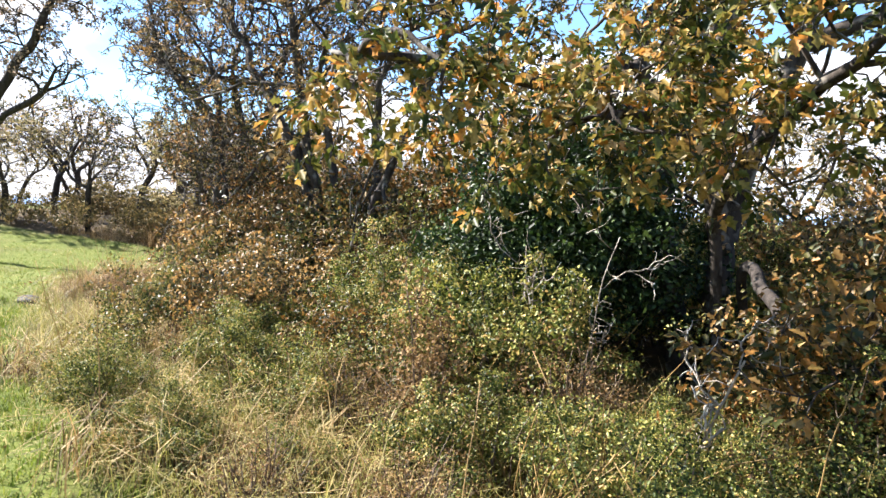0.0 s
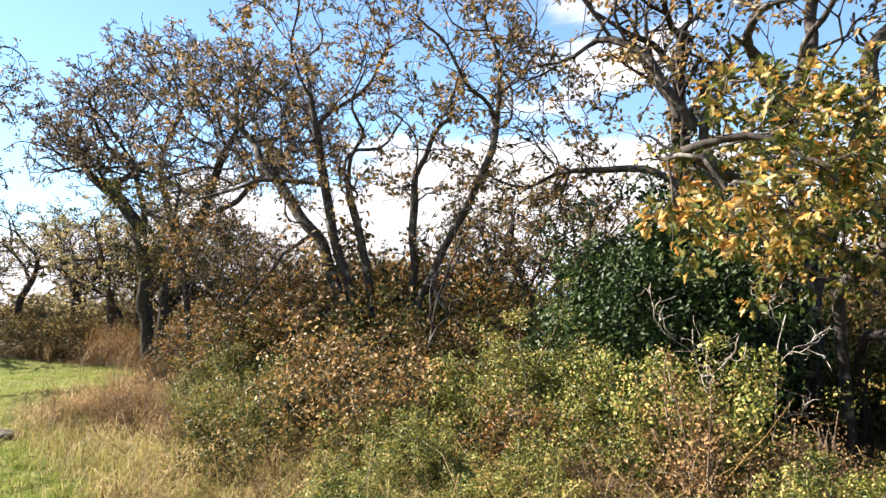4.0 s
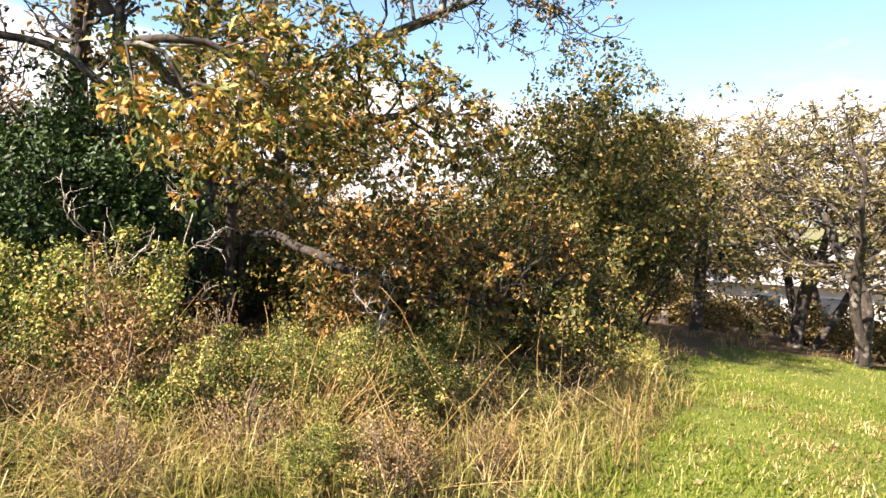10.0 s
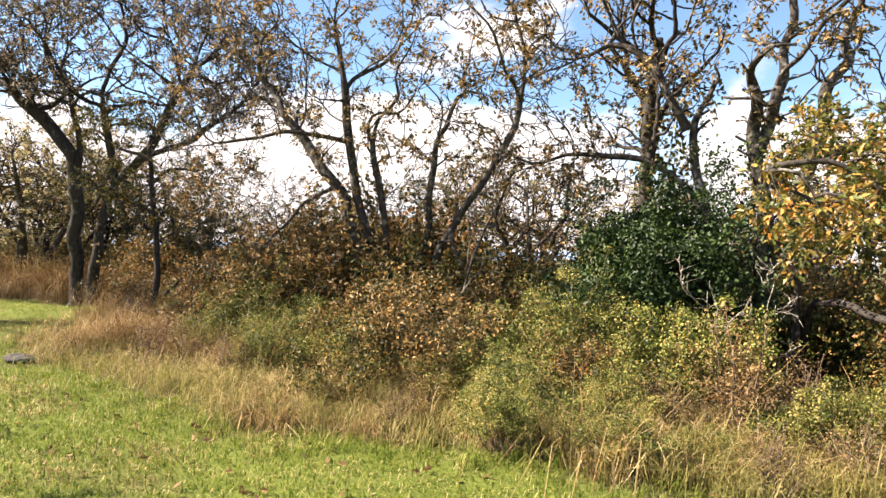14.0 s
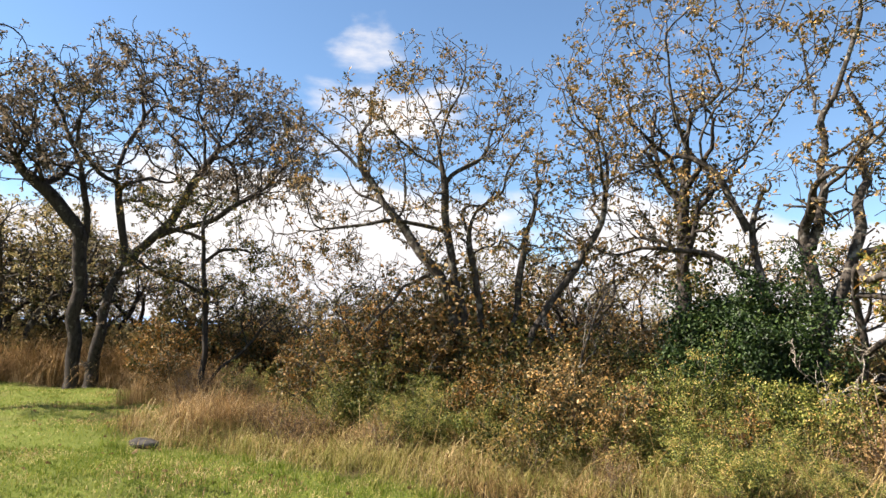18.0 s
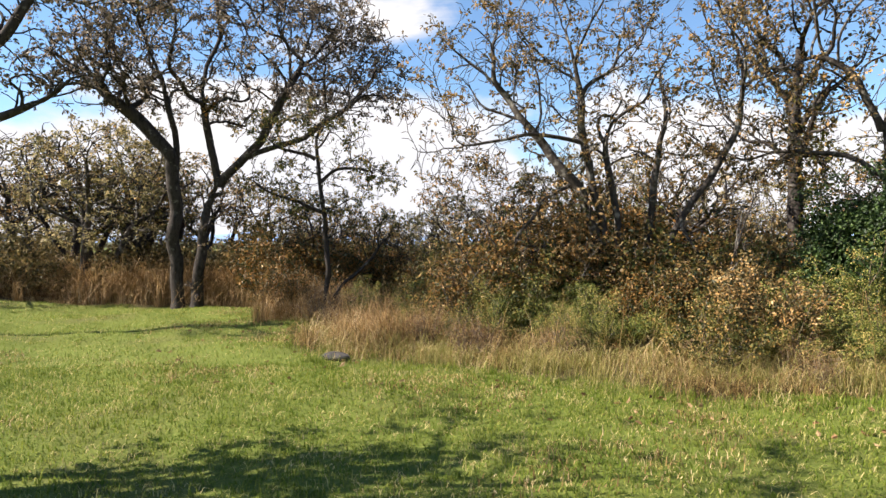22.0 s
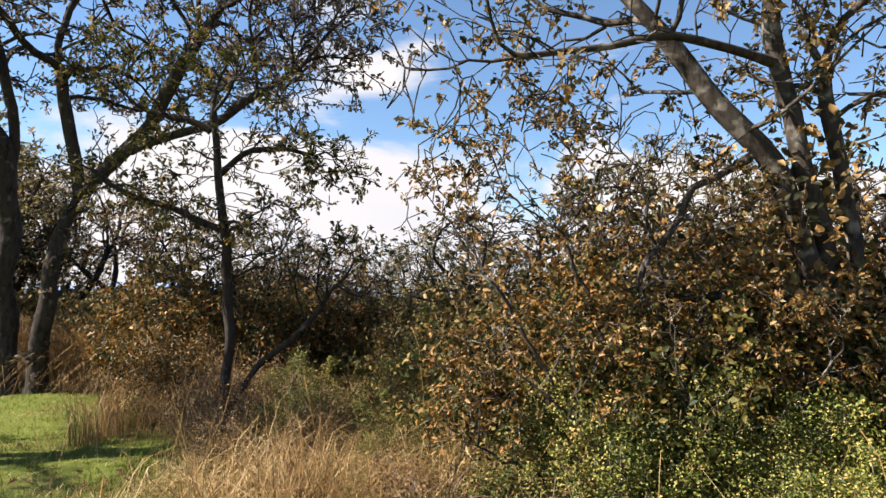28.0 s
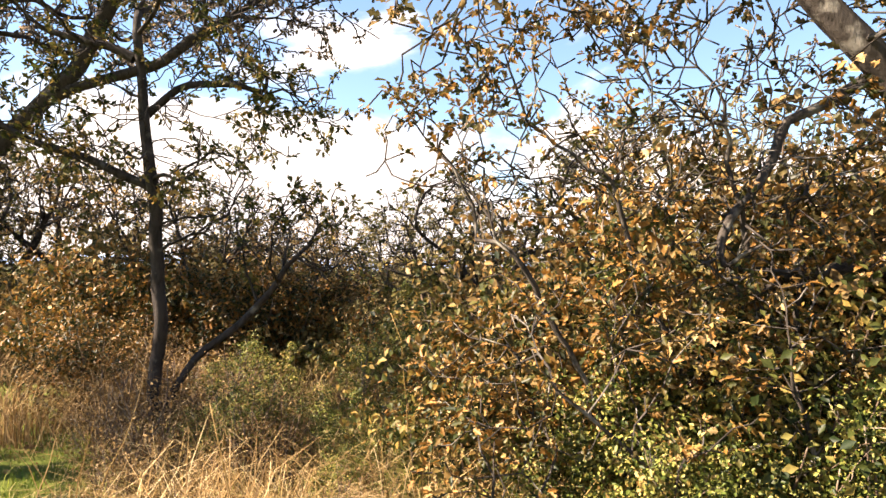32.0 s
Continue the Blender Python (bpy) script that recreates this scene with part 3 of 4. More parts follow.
# ---- ground ----
# Edge of the mown lawn against the thicket, from the far corner round to the open lawn beyond.
EDGE = [(-16, 15.8), (-13, 17.6), (-10, 18.3), (-7, 17.6), (-4.6, 17.3), (-3.4, 15.8), (-2.85, 14), (-2.45, 12.3), (-2.0, 10.5), (-1.4, 9.6), (1.2, 8.1), (3, 7.3), (5, 6.7), (7, 6.2), (9, 5.75),
        (10.5, 6.05), (12.3, 7.35), (14.4, 9.3), (17.5, 10.5), (20.5, 12.2), (22.3, 11.4), (25, 8), (28, 2), (60, -10), (60, 60), (-60, 60), (-60, 4), (-30, 9), (-21, 13)]


def inside(x, y, ring):
    hit = np.zeros(x.shape, bool)
    for (x0, y0), (x1, y1) in zip(ring, ring[1:] + ring[:1]):
        cross = (y0 > y) != (y1 > y)
        hit ^= cross & (x < (x1 - x0) * (y - y0) / (y1 - y0 + 1e-12) + x0)
    return hit


def edge_gap(x, y):
    """Distance to the lawn's edge, negative on the lawn."""
    best = np.full(x.shape, 1e9)
    for (x0, y0), (x1, y1) in zip(EDGE, EDGE[1:] + EDGE[:1]):
        dx, dy = x1 - x0, y1 - y0
        f = np.clip(((x - x0) * dx + (y - y0) * dy) / (dx * dx + dy * dy), 0, 1)
        best = np.minimum(best, np.hypot(x - x0 - f * dx, y - y0 - f * dy))
    wander = 0.15 * np.sin(2.3 * x + 1.3 * np.sin(1.9 * y)) + 0.1 * np.sin(5.1 * x + 2.4 * y) + 0.06 * np.sin(11 * x - 7 * y)
    return np.where(inside(x, y, EDGE), best, -best) + wander


def height_at(x, y):
    near = np.exp(-((x - 3) ** 2 + (y - 9) ** 2) / 3000)
    fall = 0.135 * np.minimum(np.sqrt((x - 11.5) ** 2 + 1.5) + x - 11.5, 52) / 2
    return 1.1 * np.clip((-x - 9) / 10, 0, 1) ** 1.5 - fall + near * (0.035 * np.sin(0.9 * x + 0.4 * y) + 0.03 * np.sin(1.7 * y - 0.8 * x + 1) + 0.02 * np.sin(3.1 * x + 2.3 * y))


def build_ground():
    u = np.linspace(-1, 1, 241)
    line = 26 * u + 3974 * np.sign(u) * np.abs(u) ** 9
    gx, gy = np.meshgrid(line + 3, line + 11)
    verts = np.stack([gx, gy, height_at(gx, gy)], -1).reshape(-1, 3)
    n = len(u)
    i, j = np.meshgrid(np.arange(n - 1), np.arange(n - 1), indexing="ij")
    a = (i * n + j).ravel()
    mass = Mass()
    mass.add(verts, np.stack([a, a + 1, a + n + 1, a + n], 1))
    me = mass.mesh("ground", ground_material())
    gap = edge_gap(verts[:, 0], verts[:, 1])
    layer = me.attributes.new("litter", "FLOAT", "POINT")
    layer.data.foreach_set("value", np.clip(gap / 0.7 + 0.35, 0, 1).astype(np.float32))
    ob = new("ground", me)
    tagged(ob, "mown green lawn running into dry thicket floor", "ground", kind="structure")


build_ground()


def scatter(rng, n, box, low, high):
    """Places in a box (x0, y0, x1, y1) whose distance from the lawn's edge lies between low and high."""
    x, y = rng.uniform(box[0], box[2], n), rng.uniform(box[1], box[3], n)
    g = edge_gap(x, y)
    keep = (g > low) & (g < high)
    x, y, g = x[keep], y[keep], g[keep]
    return np.stack([x, y, height_at(x, y)], 1), g


# ---- far country ----
def build_hills():
    # The hills' blue is distance haze painted into their base colour.
    haze_tint = plain_material("haze_tinted_hill", (0.20, 0.30, 0.46), (0.27, 0.37, 0.52), 0.004)
    wood = plain_material("far_woodland", (0.05, 0.065, 0.04), (0.13, 0.12, 0.06), 0.02)
    for dist, tall, step, mat, seed, label in ((3300, 70, 60, haze_tint, 3, "hills on the horizon, coloured blue for distance haze"), (260, 4.5, 3, wood, 5, "far belt of autumn woodland")):
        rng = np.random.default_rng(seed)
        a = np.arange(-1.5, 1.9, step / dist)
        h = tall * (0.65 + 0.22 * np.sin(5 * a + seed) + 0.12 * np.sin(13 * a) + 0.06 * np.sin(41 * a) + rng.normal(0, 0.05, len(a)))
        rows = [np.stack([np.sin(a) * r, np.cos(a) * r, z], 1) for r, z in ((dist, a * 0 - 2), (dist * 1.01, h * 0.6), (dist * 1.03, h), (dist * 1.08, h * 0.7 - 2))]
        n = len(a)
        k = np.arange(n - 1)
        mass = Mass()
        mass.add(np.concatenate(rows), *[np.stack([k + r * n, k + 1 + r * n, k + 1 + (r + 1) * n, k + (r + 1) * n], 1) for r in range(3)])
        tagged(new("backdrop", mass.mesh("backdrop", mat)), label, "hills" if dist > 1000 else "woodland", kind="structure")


build_hills()

# ---- trees ----
twin_oak = spreading_oak(11, (-6.7, 17.4, 0), "twin-stemmed oak with a broad dark umbrella crown beside the lawn",
              [(0.17, [(-7.0, 17.5, -0.1), (-7.02, 17.45, 1.5), (-6.95, 17.4, 2.7), (-7.1, 17.3, 4.0), (-7.7, 17.2, 4.7), (-8.6, 17.1, 5.4)]), (0.08, [(-6.98, 17.38, 3.3), (-6.95, 17.3, 4.6), (-7.2, 17.2, 5.7)]),
               (0.18, [(-6.5, 17.5, -0.1), (-6.42, 17.4, 1.2), (-6.2, 17.4, 2.4), (-5.85, 17.4, 3.3)]), (0.1, [(-5.85, 17.4, 3.2), (-6.1, 17.3, 4.5), (-6.2, 17.2, 5.6)]),
               (0.11, [(-5.87, 17.4, 3.2), (-5.0, 17.3, 4.0), (-4.4, 17.2, 4.8), (-3.7, 17.1, 6.2)]), (0.07, [(-5.05, 17.3, 3.95), (-3.6, 17.0, 4.5), (-2.4, 16.9, 5.2)])],
              [(-5.3, 17.2, 6.5, 4.2, 3.4, 2.3, 2000), (-2.2, 17.1, 5.7, 1.5, 1.4, 1.2, 190), (-9.2, 17.0, 6.0, 1.4, 1.5, 1.1, 200)], step=0.2, kill=0.27, sway=0.55, per=8, leaf=0.085, bark=BARK_DARK, outline=NOTCHED, tuft=0.14, bare=0.2, gaps=0.3, twiggy=0.8, tip=0.011, power=0.5, leafmat=OAK_DUSK)
spreading_oak(12, (2.9, 11.3, 0), "clump of slender oak stems in autumn leaf above the scrub",
              [(0.085, [(2.85, 11.4, -0.1), (2.83, 11.4, 1.05), (2.64, 11.35, 1.9), (2.42, 11.35, 2.47), (2.1, 11.3, 2.88), (1.66, 11.3, 3.3), (1.4, 11.3, 3.65)]),
               (0.07, [(2.9, 11.45, -0.1), (2.72, 11.4, 2.1), (2.56, 11.4, 2.56), (2.37, 11.35, 3.5), (2.28, 11.3, 4.4)]), (0.035, [(2.4, 11.35, 3.35), (1.6, 11.2, 3.45), (0.9, 11.1, 3.4), (0.2, 11.0, 3.2)]),
               (0.06, [(3.2, 11.5, -0.1), (3.05, 11.5, 2.0), (2.9, 11.45, 2.7), (2.75, 11.4, 3.4)]), (0.06, [(3.5, 11.6, -0.1), (3.55, 11.6, 1.5), (3.7, 11.6, 2.4), (3.8, 11.5, 3.3)]),
               (0.058, [(3.95, 11.4, -0.1), (3.85, 11.4, 1.5), (4.2, 11.35, 2.3), (4.75, 11.3, 3.1), (5.1, 11.2, 3.9)]), (0.03, [(4.05, 11.38, 2.0), (4.35, 11.2, 1.5), (4.5, 11.1, 1.1)])],
              [(0.8, 11.1, 4.2, 1.5, 1.3, 1.3, 400), (2.3, 11.3, 5.1, 1.6, 1.6, 1.4, 430), (4.3, 11.4, 4.8, 1.5, 1.5, 1.5, 380), (0.4, 11.0, 3.0, 0.9, 0.8, 0.6, 130), (3.0, 11.4, 3.4, 1.7, 1.1, 0.8, 190)], step=0.17, kill=0.24, sway=0.6, per=8, leaf=0.064, tuft=0.12, bare=0.35, gaps=0.3, twiggy=0.9, tip=0.006)
spreading_oak(19, (1.4, 11.2, 0), "half-bare scrub oak with a tangle of crooked grey twigs",
              [(0.014, [(1.3, 11.3, -0.1), (1.15, 11.2, 1.0), (0.75, 11.1, 2.0)]), (0.014, [(1.5, 11.35, -0.1), (1.55, 11.25, 1.4), (1.35, 11.15, 2.4)]), (0.014, [(1.1, 11.3, -0.1), (0.65, 11.1, 1.0), (0.2, 11.0, 1.7)]), (0.014, [(1.9, 11.5, -0.1), (1.85, 11.4, 1.2), (1.7, 11.2, 1.9)])],
              [(0.6, 11.2, 2.35, 0.9, 0.55, 0.75, 620), (1.6, 11.3, 2.2, 0.7, 0.55, 0.7, 300)], step=0.1, kill=0.115, sway=0.75, per=11, leaf=0.042, leafmat=OAK_RUST, tip=0.005, tuft=0.08, bare=0.3, gaps=0.35, thick=0.02, twiggy=0.35)
spreading_oak(20, (1.3, 10.7, 0), "low scrub oak crowded with golden brown leaves",
              [(0.011, [(1.2, 10.9, -0.1), (0.9, 10.75, 0.7), (0.4, 10.6, 1.1)]), (0.011, [(1.35, 10.9, -0.1), (1.4, 10.7, 0.9), (1.3, 10.6, 1.4)]), (0.011, [(1.9, 11.0, -0.1), (2.0, 10.8, 0.8), (2.3, 10.6, 1.3)]), (0.014, [(0.9, 10.9, -0.1), (0.5, 10.8, 0.5), (0.05, 10.7, 0.7)])],
              [(0.75, 11.0, 1.1, 0.95, 0.5, 0.5, 420), (1.9, 11.0, 1.2, 0.95, 0.5, 0.6, 440)], step=0.1, kill=0.13, sway=0.7, per=13, leaf=0.04, leafmat=OAK_RUST, tip=0.0035, tuft=0.09, bare=0.15, gaps=0.05, thick=0.02)
spreading_oak(24, (2.9, 11.5, 0), "short dark limb lying level among the golden leaves", [(0.05, [(2.75, 11.5, -0.1), (2.6, 11.45, 1.2), (2.3, 11.4, 1.6), (2.0, 11.35, 1.64), (1.65, 11.3, 1.62)])], [(1.5, 11.2, 1.6, 0.25, 0.2, 0.2, 8)], step=0.12, kill=0.16, sway=0.5, per=0, bark=BARK_DARK, tip=0.006, thick=0.02, name="oak_tree")
spreading_oak(22, (2.2, 11.4, 2.6), "grey bare bough drooping from the oak clump", [(0.03, [(2.2, 11.35, 2.62), (1.75, 11.3, 2.42), (1.55, 11.2, 2.05), (1.22, 11.1, 1.62)])], [(1.2, 11.05, 1.6, 0.35, 0.3, 0.3, 14)], step=0.12, kill=0.16, sway=0.6, per=0, bark=BARK, tip=0.004, thick=0.02, name="dead_bough")
spreading_oak(13, (8.2, 11.0, 0), "large spreading oak with pale forked stems behind the holly",
              [(0.11, [(8.05, 10.95, -0.1), (7.7, 11.1, 1.8), (7.48, 11.15, 3.0), (7.43, 11.2, 3.6)]), (0.13, [(8.35, 11.05, -0.1), (8.38, 10.95, 2.0), (8.31, 11.0, 3.5)]), (0.08, [(8.32, 11.0, 3.2), (8.55, 10.95, 4.0)]),
               (0.1, [(8.4, 11.0, 1.4), (9.0, 10.9, 3.3)]), (0.07, [(9.05, 10.88, 3.1), (10.6, 10.5, 3.7), (11.6, 10.3, 4.2)]), (0.06, [(7.43, 11.2, 3.5), (7.0, 11.25, 4.6), (6.4, 11.4, 4.9), (5.7, 11.5, 4.4)]), (0.045, [(7.7, 11.08, 2.4), (6.9, 11.3, 3.1), (5.8, 11.5, 3.2)])],
              [(8.0, 11.0, 6.9, 3.2, 2.8, 1.9, 750), (5.4, 11.5, 4.2, 1.4, 1.3, 1.0, 280), (12.0, 10.2, 4.2, 1.6, 1.2, 0.8, 280), (5.6, 11.7, 3.0, 1.3, 1.0, 0.7, 260), (10.2, 10.6, 5.0, 1.3, 1.3, 1.0, 170), (8.3, 10.6, 4.1, 1.6, 0.9, 0.8, 170)], step=0.19, kill=0.28, sway=0.55, per=8, leaf=0.074, tuft=0.15, bare=0.3, gaps=0.25, twiggy=0.9, tip=0.007)
spreading_oak(14, (8.6, 10.0, 0), "low oak boughs with golden and orange leaves",
              [(0.052, [(8.6, 10.1, -0.1), (8.55, 10.05, 1.3), (8.3, 9.8, 2.3), (8.0, 9.3, 2.75), (7.65, 8.5, 2.45), (7.4, 7.5, 2.4), (7.25, 6.9, 2.35)]), (0.05, [(8.5, 10.0, 1.5), (8.8, 9.3, 2.0), (9.2, 8.6, 2.25), (9.5, 8.1, 2.4)]),
               (0.04, [(8.25, 9.7, 2.35), (8.5, 9.0, 2.2), (8.4, 8.3, 2.1), (8.2, 7.7, 2.0)])],
              [(7.7, 6.95, 2.15, 0.55, 0.45, 0.55, 150), (8.35, 7.9, 1.95, 0.8, 0.6, 0.55, 250), (9.3, 8.0, 2.25, 0.95, 0.6, 0.65, 360), (8.6, 8.4, 2.85, 0.9, 0.6, 0.35, 90)], step=0.11, kill=0.14, sway=0.6, per=9, leaf=0.066,
              leafmat=OAK_GOLD, tip=0.0035, tuft=0.12, bare=0.12, gaps=0.2, thick=0.02)
spreading_oak(23, (9.0, 10.2, 0), "low dark limb sloping down into rusty oak leaves",
              [(0.045, [(8.75, 10.4, -0.1), (8.72, 10.35, 0.8), (8.75, 10.1, 1.2), (8.85, 9.6, 1.22), (9.1, 8.8, 1.05), (9.5, 8.0, 0.92), (10.0, 7.4, 0.8)])],
              [(9.9, 7.7, 0.95, 0.9, 0.6, 0.4, 200), (10.7, 8.0, 1.1, 0.8, 0.7, 0.5, 180)], step=0.11, kill=0.15, sway=0.6, per=9, leaf=0.06, leafmat=OAK_RUST, bark=BARK_DARK, tip=0.0035, tuft=0.12, bare=0.15, gaps=0.2, thick=0.02)
spreading_oak(16, (-10.2, 12.2, 0), "big dark oak reaching over the lawn",
              [(0.2, [(-10.2, 12.2, -0.1), (-10.22, 12.2, 1.2), (-10.16, 12.2, 2.4), (-10.1, 12.2, 3.6)]), (0.12, [(-10.1, 12.2, 3.5), (-9.2, 12.5, 4.8), (-8.2, 12.9, 6.0), (-7.7, 13.1, 7.0)]),
               (0.08, [(-10.14, 12.2, 3.0), (-9.0, 12.4, 3.9), (-7.9, 12.8, 4.4)]), (0.1, [(-10.1, 12.2, 3.5), (-10.5, 12.5, 5.0), (-10.3, 12.6, 6.2)])],
              [(-8.0, 12.9, 6.8, 1.9, 1.5, 1.2, 300), (-7.6, 12.8, 4.8, 1.1, 0.9, 0.6, 130), (-10.6, 12.6, 6.2, 2.0, 1.6, 1.4, 320)], step=0.2, kill=0.3, sway=0.55, per=8, bare=0.15, gaps=0.25, tip=0.009, leaf=0.085, bark=BARK_DARK, outline=KITE, tuft=0.15, leafmat=OAK_DUSK)
spreading_oak(17, (-2.42, 14.05, 0), "small crooked oak with level boughs and tufted leaves",
              [(0.062, [(-2.42, 14.05, -0.1), (-2.4, 14.05, 0.69), (-2.46, 14, 2.25), (-2.56, 13.95, 2.94), (-2.64, 13.9, 3.72)]), (0.045, [(-2.47, 14, 2.3), (-3.2, 13.95, 2.52), (-3.6, 13.92, 2.7), (-3.9, 13.9, 2.98)]), (0.04, [(-2.56, 13.95, 2.94), (-2.14, 13.92, 3.23), (-1.54, 13.95, 3.14)]),
               (0.04, [(-2.64, 13.9, 3.43), (-3.34, 13.89, 3.63)]), (0.035, [(-2.39, 14.05, 0.29), (-2.04, 14.05, 0.88), (-1.64, 14.05, 1.08), (-1.29, 14.05, 1.57)])],
              [(-2.9, 13.95, 3.95, 1.5, 1.2, 0.5, 200), (-3.5, 13.95, 2.9, 0.9, 0.7, 0.45, 170), (-1.75, 13.95, 3.05, 0.95, 0.7, 0.45, 260), (-2.5, 13.9, 2.4, 0.9, 0.7, 0.4, 110), (-1.24, 14.05, 1.86, 0.7, 0.6, 0.5, 150)], step=0.12, kill=0.16, sway=0.75, per=9, bare=0.3, gaps=0.4, leaf=0.06, leafmat=OAK_GREEN, bark=BARK_DARK, tuft=0.09, tip=0.006)
oak(18, (-7.2, 3.9, 0), "broad oak standing alone on the lawn", [(0, 0, 70, 6, 3.6, 0.22)], limbs=9, reach=3.6, sub=7, twigs=4, per=6, leaf=0.13, first=0.6, bark=BARK_DARK, outline=KITE)
ivy_oak = oak(15, (7.5, 13.4, 0), "dark ivy-clad oak trunk with bare upper limbs", [(0, 0, -10, 3, 5.8, 0.19)], limbs=8, reach=2.8, sub=6, twigs=5, per=7, leaf=0.09, first=0.5, bark=BARK_DARK, outline=OVAL)


def ivy(tree, low, high, radius, seed):
    rng = np.random.default_rng(seed)
    n = 1500
    z, a = rng.uniform(low, high, n), rng.uniform(0, 6.283, n)
    r = radius * (1 + np.abs(rng.normal(0, 0.6, n)))
    green = Mass()
    leaves(green, rng, np.stack([r * np.cos(a), r * np.sin(a) + 0.05 * z, z], 1), 0.09, OVAL, 0.3)
    part("ivy", green, OAK_GREEN, tree, "olive ivy leaves wrapped round the trunk")


ivy(ivy_oak, 1.2, 5.0, 0.24, 8)



def leaf_clumps(tree, spots, material, label, seed):
    """Dense dark clumps of leaves hanging in a crown."""
    rng = np.random.default_rng(seed)
    for x, y, z, rx, rz, n in spots:
        green = Mass()
        off = rng.normal(0, 1, (n, 3)) * np.array((rx, 0.6 * rx, rz))
        leaves(green, rng, off + np.array((x, y, z)) - np.array(tree.location), 0.085, NOTCHED, 0.2, face=np.tile((0, 0, 0.8), (n, 1)))
        part("foliage", green, material, tree, label)


leaf_clumps(twin_oak, [(-8.45, 16.6, 7.8, 0.42, 0.17, 260), (-6.9, 16.4, 7.5, 0.5, 0.16, 300), (-7.7, 16.8, 7.2, 0.3, 0.14, 150)], OAK_GREEN, "dense dark green clump of leaves", 91)
leaf_clumps(twin_oak, [(-5.85, 17.0, 5.2, 0.16, 0.14, 170)], OAK_RUST, "withered reddish-brown ball of leaves", 92)

# Oaks of the grove behind.
FAR_KINDS = []
for k in range(5):
    lean = 0.5 * math.sin(2.3 * k)
    trunks = [(0.12, [(0, 0, -0.1), (0.3 * lean, 0.1, 1.3), (lean, 0.2 * math.cos(k), 2.2)])] + [(0.08, [(0.25, 0.1, -0.1), (0.7, 0.2, 1.2), (1.2, 0.1 * k, 2.2)])] * (k % 2)
    FAR_KINDS.append(spreading_oak(30 + k, (0, 0, -200), ("weathered grove oak with thinning brown leaves", "grove oak in olive and yellow leaf")[k > 2], [(r, [(x, y, z - 200) for x, y, z in line]) for r, line in trunks],
                                   [(lean + 0.3, 0.1, -196.4, 2.2, 2.1, 1.3 + 0.15 * (k % 3), 320), (lean - 1.2, 0.4, -197.3, 0.9, 0.9, 0.6, 50), (lean + 1.5, -0.5, -197.0, 0.9, 0.9, 0.6, 50)] + [(lean, -0.3, -198.2, 1.7, 1.6, 0.8, 120)] * (k > 2), step=0.24, kill=0.33, per=(7, 8, 8, 16, 16)[k],
                                   leaf=(0.1, 0.1, 0.1, 0.075, 0.075)[k], outline=KITE, bark=BARK if k > 2 else BARK_DARK, leafmat=(OAK_FAR, OAK_BROWN, OAK_GREEN, OAK_OLIVE, OAK_OLIVE)[k], group="grove oaks", tuft=0.17, tip=0.01, sway=0.45, bare=(0.5, 0.45, 0.5, 0.3, 0.3)[k]))


def set_out(kind, rng, x, y, s, squash=1.0):
    ob = copy_thing(kind, Matrix.Identity(4))
    ob.matrix_basis = Matrix.LocRotScale(Vector((x, y, float(height_at(np.array(x), np.array(y))))), Euler((0, 0, rng.uniform(0, 6.28))), (s, s, s * squash))


def far_oaks():
    rng = np.random.default_rng(77)
    spots = [(-10.7, 19.6, 1.2), (-13, 23.2, 1.25), (-10.4, 22.6, 1.0), (-13.4, 20.4, 1.15), (-8.8, 21.6, 0.9), (-17.4, 21.4, 1.1), (-15.2, 17.9, 0.85), (-18.5, 16.4, 0.95), (-21.5, 15.6, 0.9), (-24, 14.2, 1.0), (-28, 13, 1.1), (-20, 19, 1.1), (-25, 18, 1.2), (-3.6, 17.9, 0.6), (0.1, 17.3, 0.57), (-2.6, 20.3, 0.54), (-8.5, 24, 0.9), (-4.5, 25.5, 0.7), (-1, 30, 0.6), (5.2, 14.4, 0.75), (1.0, 16.5, 0.7), (4.2, 18, 0.9),
             (10.5, 15.5, 0.9), (11.8, 18, 1.0), (-20, 26, 1.2), (-24, 22, 1.2), (-14, 29, 1.1), (-0.5, 21, 0.58), (1.6, 19, 0.55), (2.9, 16.4, 0.66), (-6.2, 22.5, 0.8), (-3, 23, 0.62), (-9.6, 20.6, 0.85), (5.6, 16.5, 0.8), (-1.9, 18.4, 0.5), (7.5, 17.5, 0.85)]
    spots += [(-9.4, 20.8, 0.85), (-11.8, 22.2, 1.0)]
    for i in range(34):
        x, y, s = rng.uniform(-36, 24), rng.uniform(26, 48), rng.uniform(0.55, 0.85)
        spots.append((x, y, s * (0.7 if -0.2 < x / y < 0.06 else 1.0)))
    for i, (x, y, s) in enumerate(spots):
        set_out(FAR_KINDS[i % 3 if i % 7 else 3], rng, x, y, s, rng.uniform(0.8, 1.0))
    for x, y, s in ((22.6, 10.6, 1.35), (21.4, 14.2, 1.3), (24.6, 13.4, 1.5), (23.5, 17.0, 1.5), (27, 9.4, 1.5), (28.5, 15, 1.6), (30, 21, 1.7), (33, 12, 1.7), (34, 27, 1.7), (36, 7, 1.7), (38, 31, 1.8), (46, 12, 1.9), (50, 33, 2.0), (52, 20, 2.0), (60, 28, 2.1)):
        set_out(FAR_KINDS[3 + int(x) % 2], rng, x, y, s, 0.86)


far_oaks()

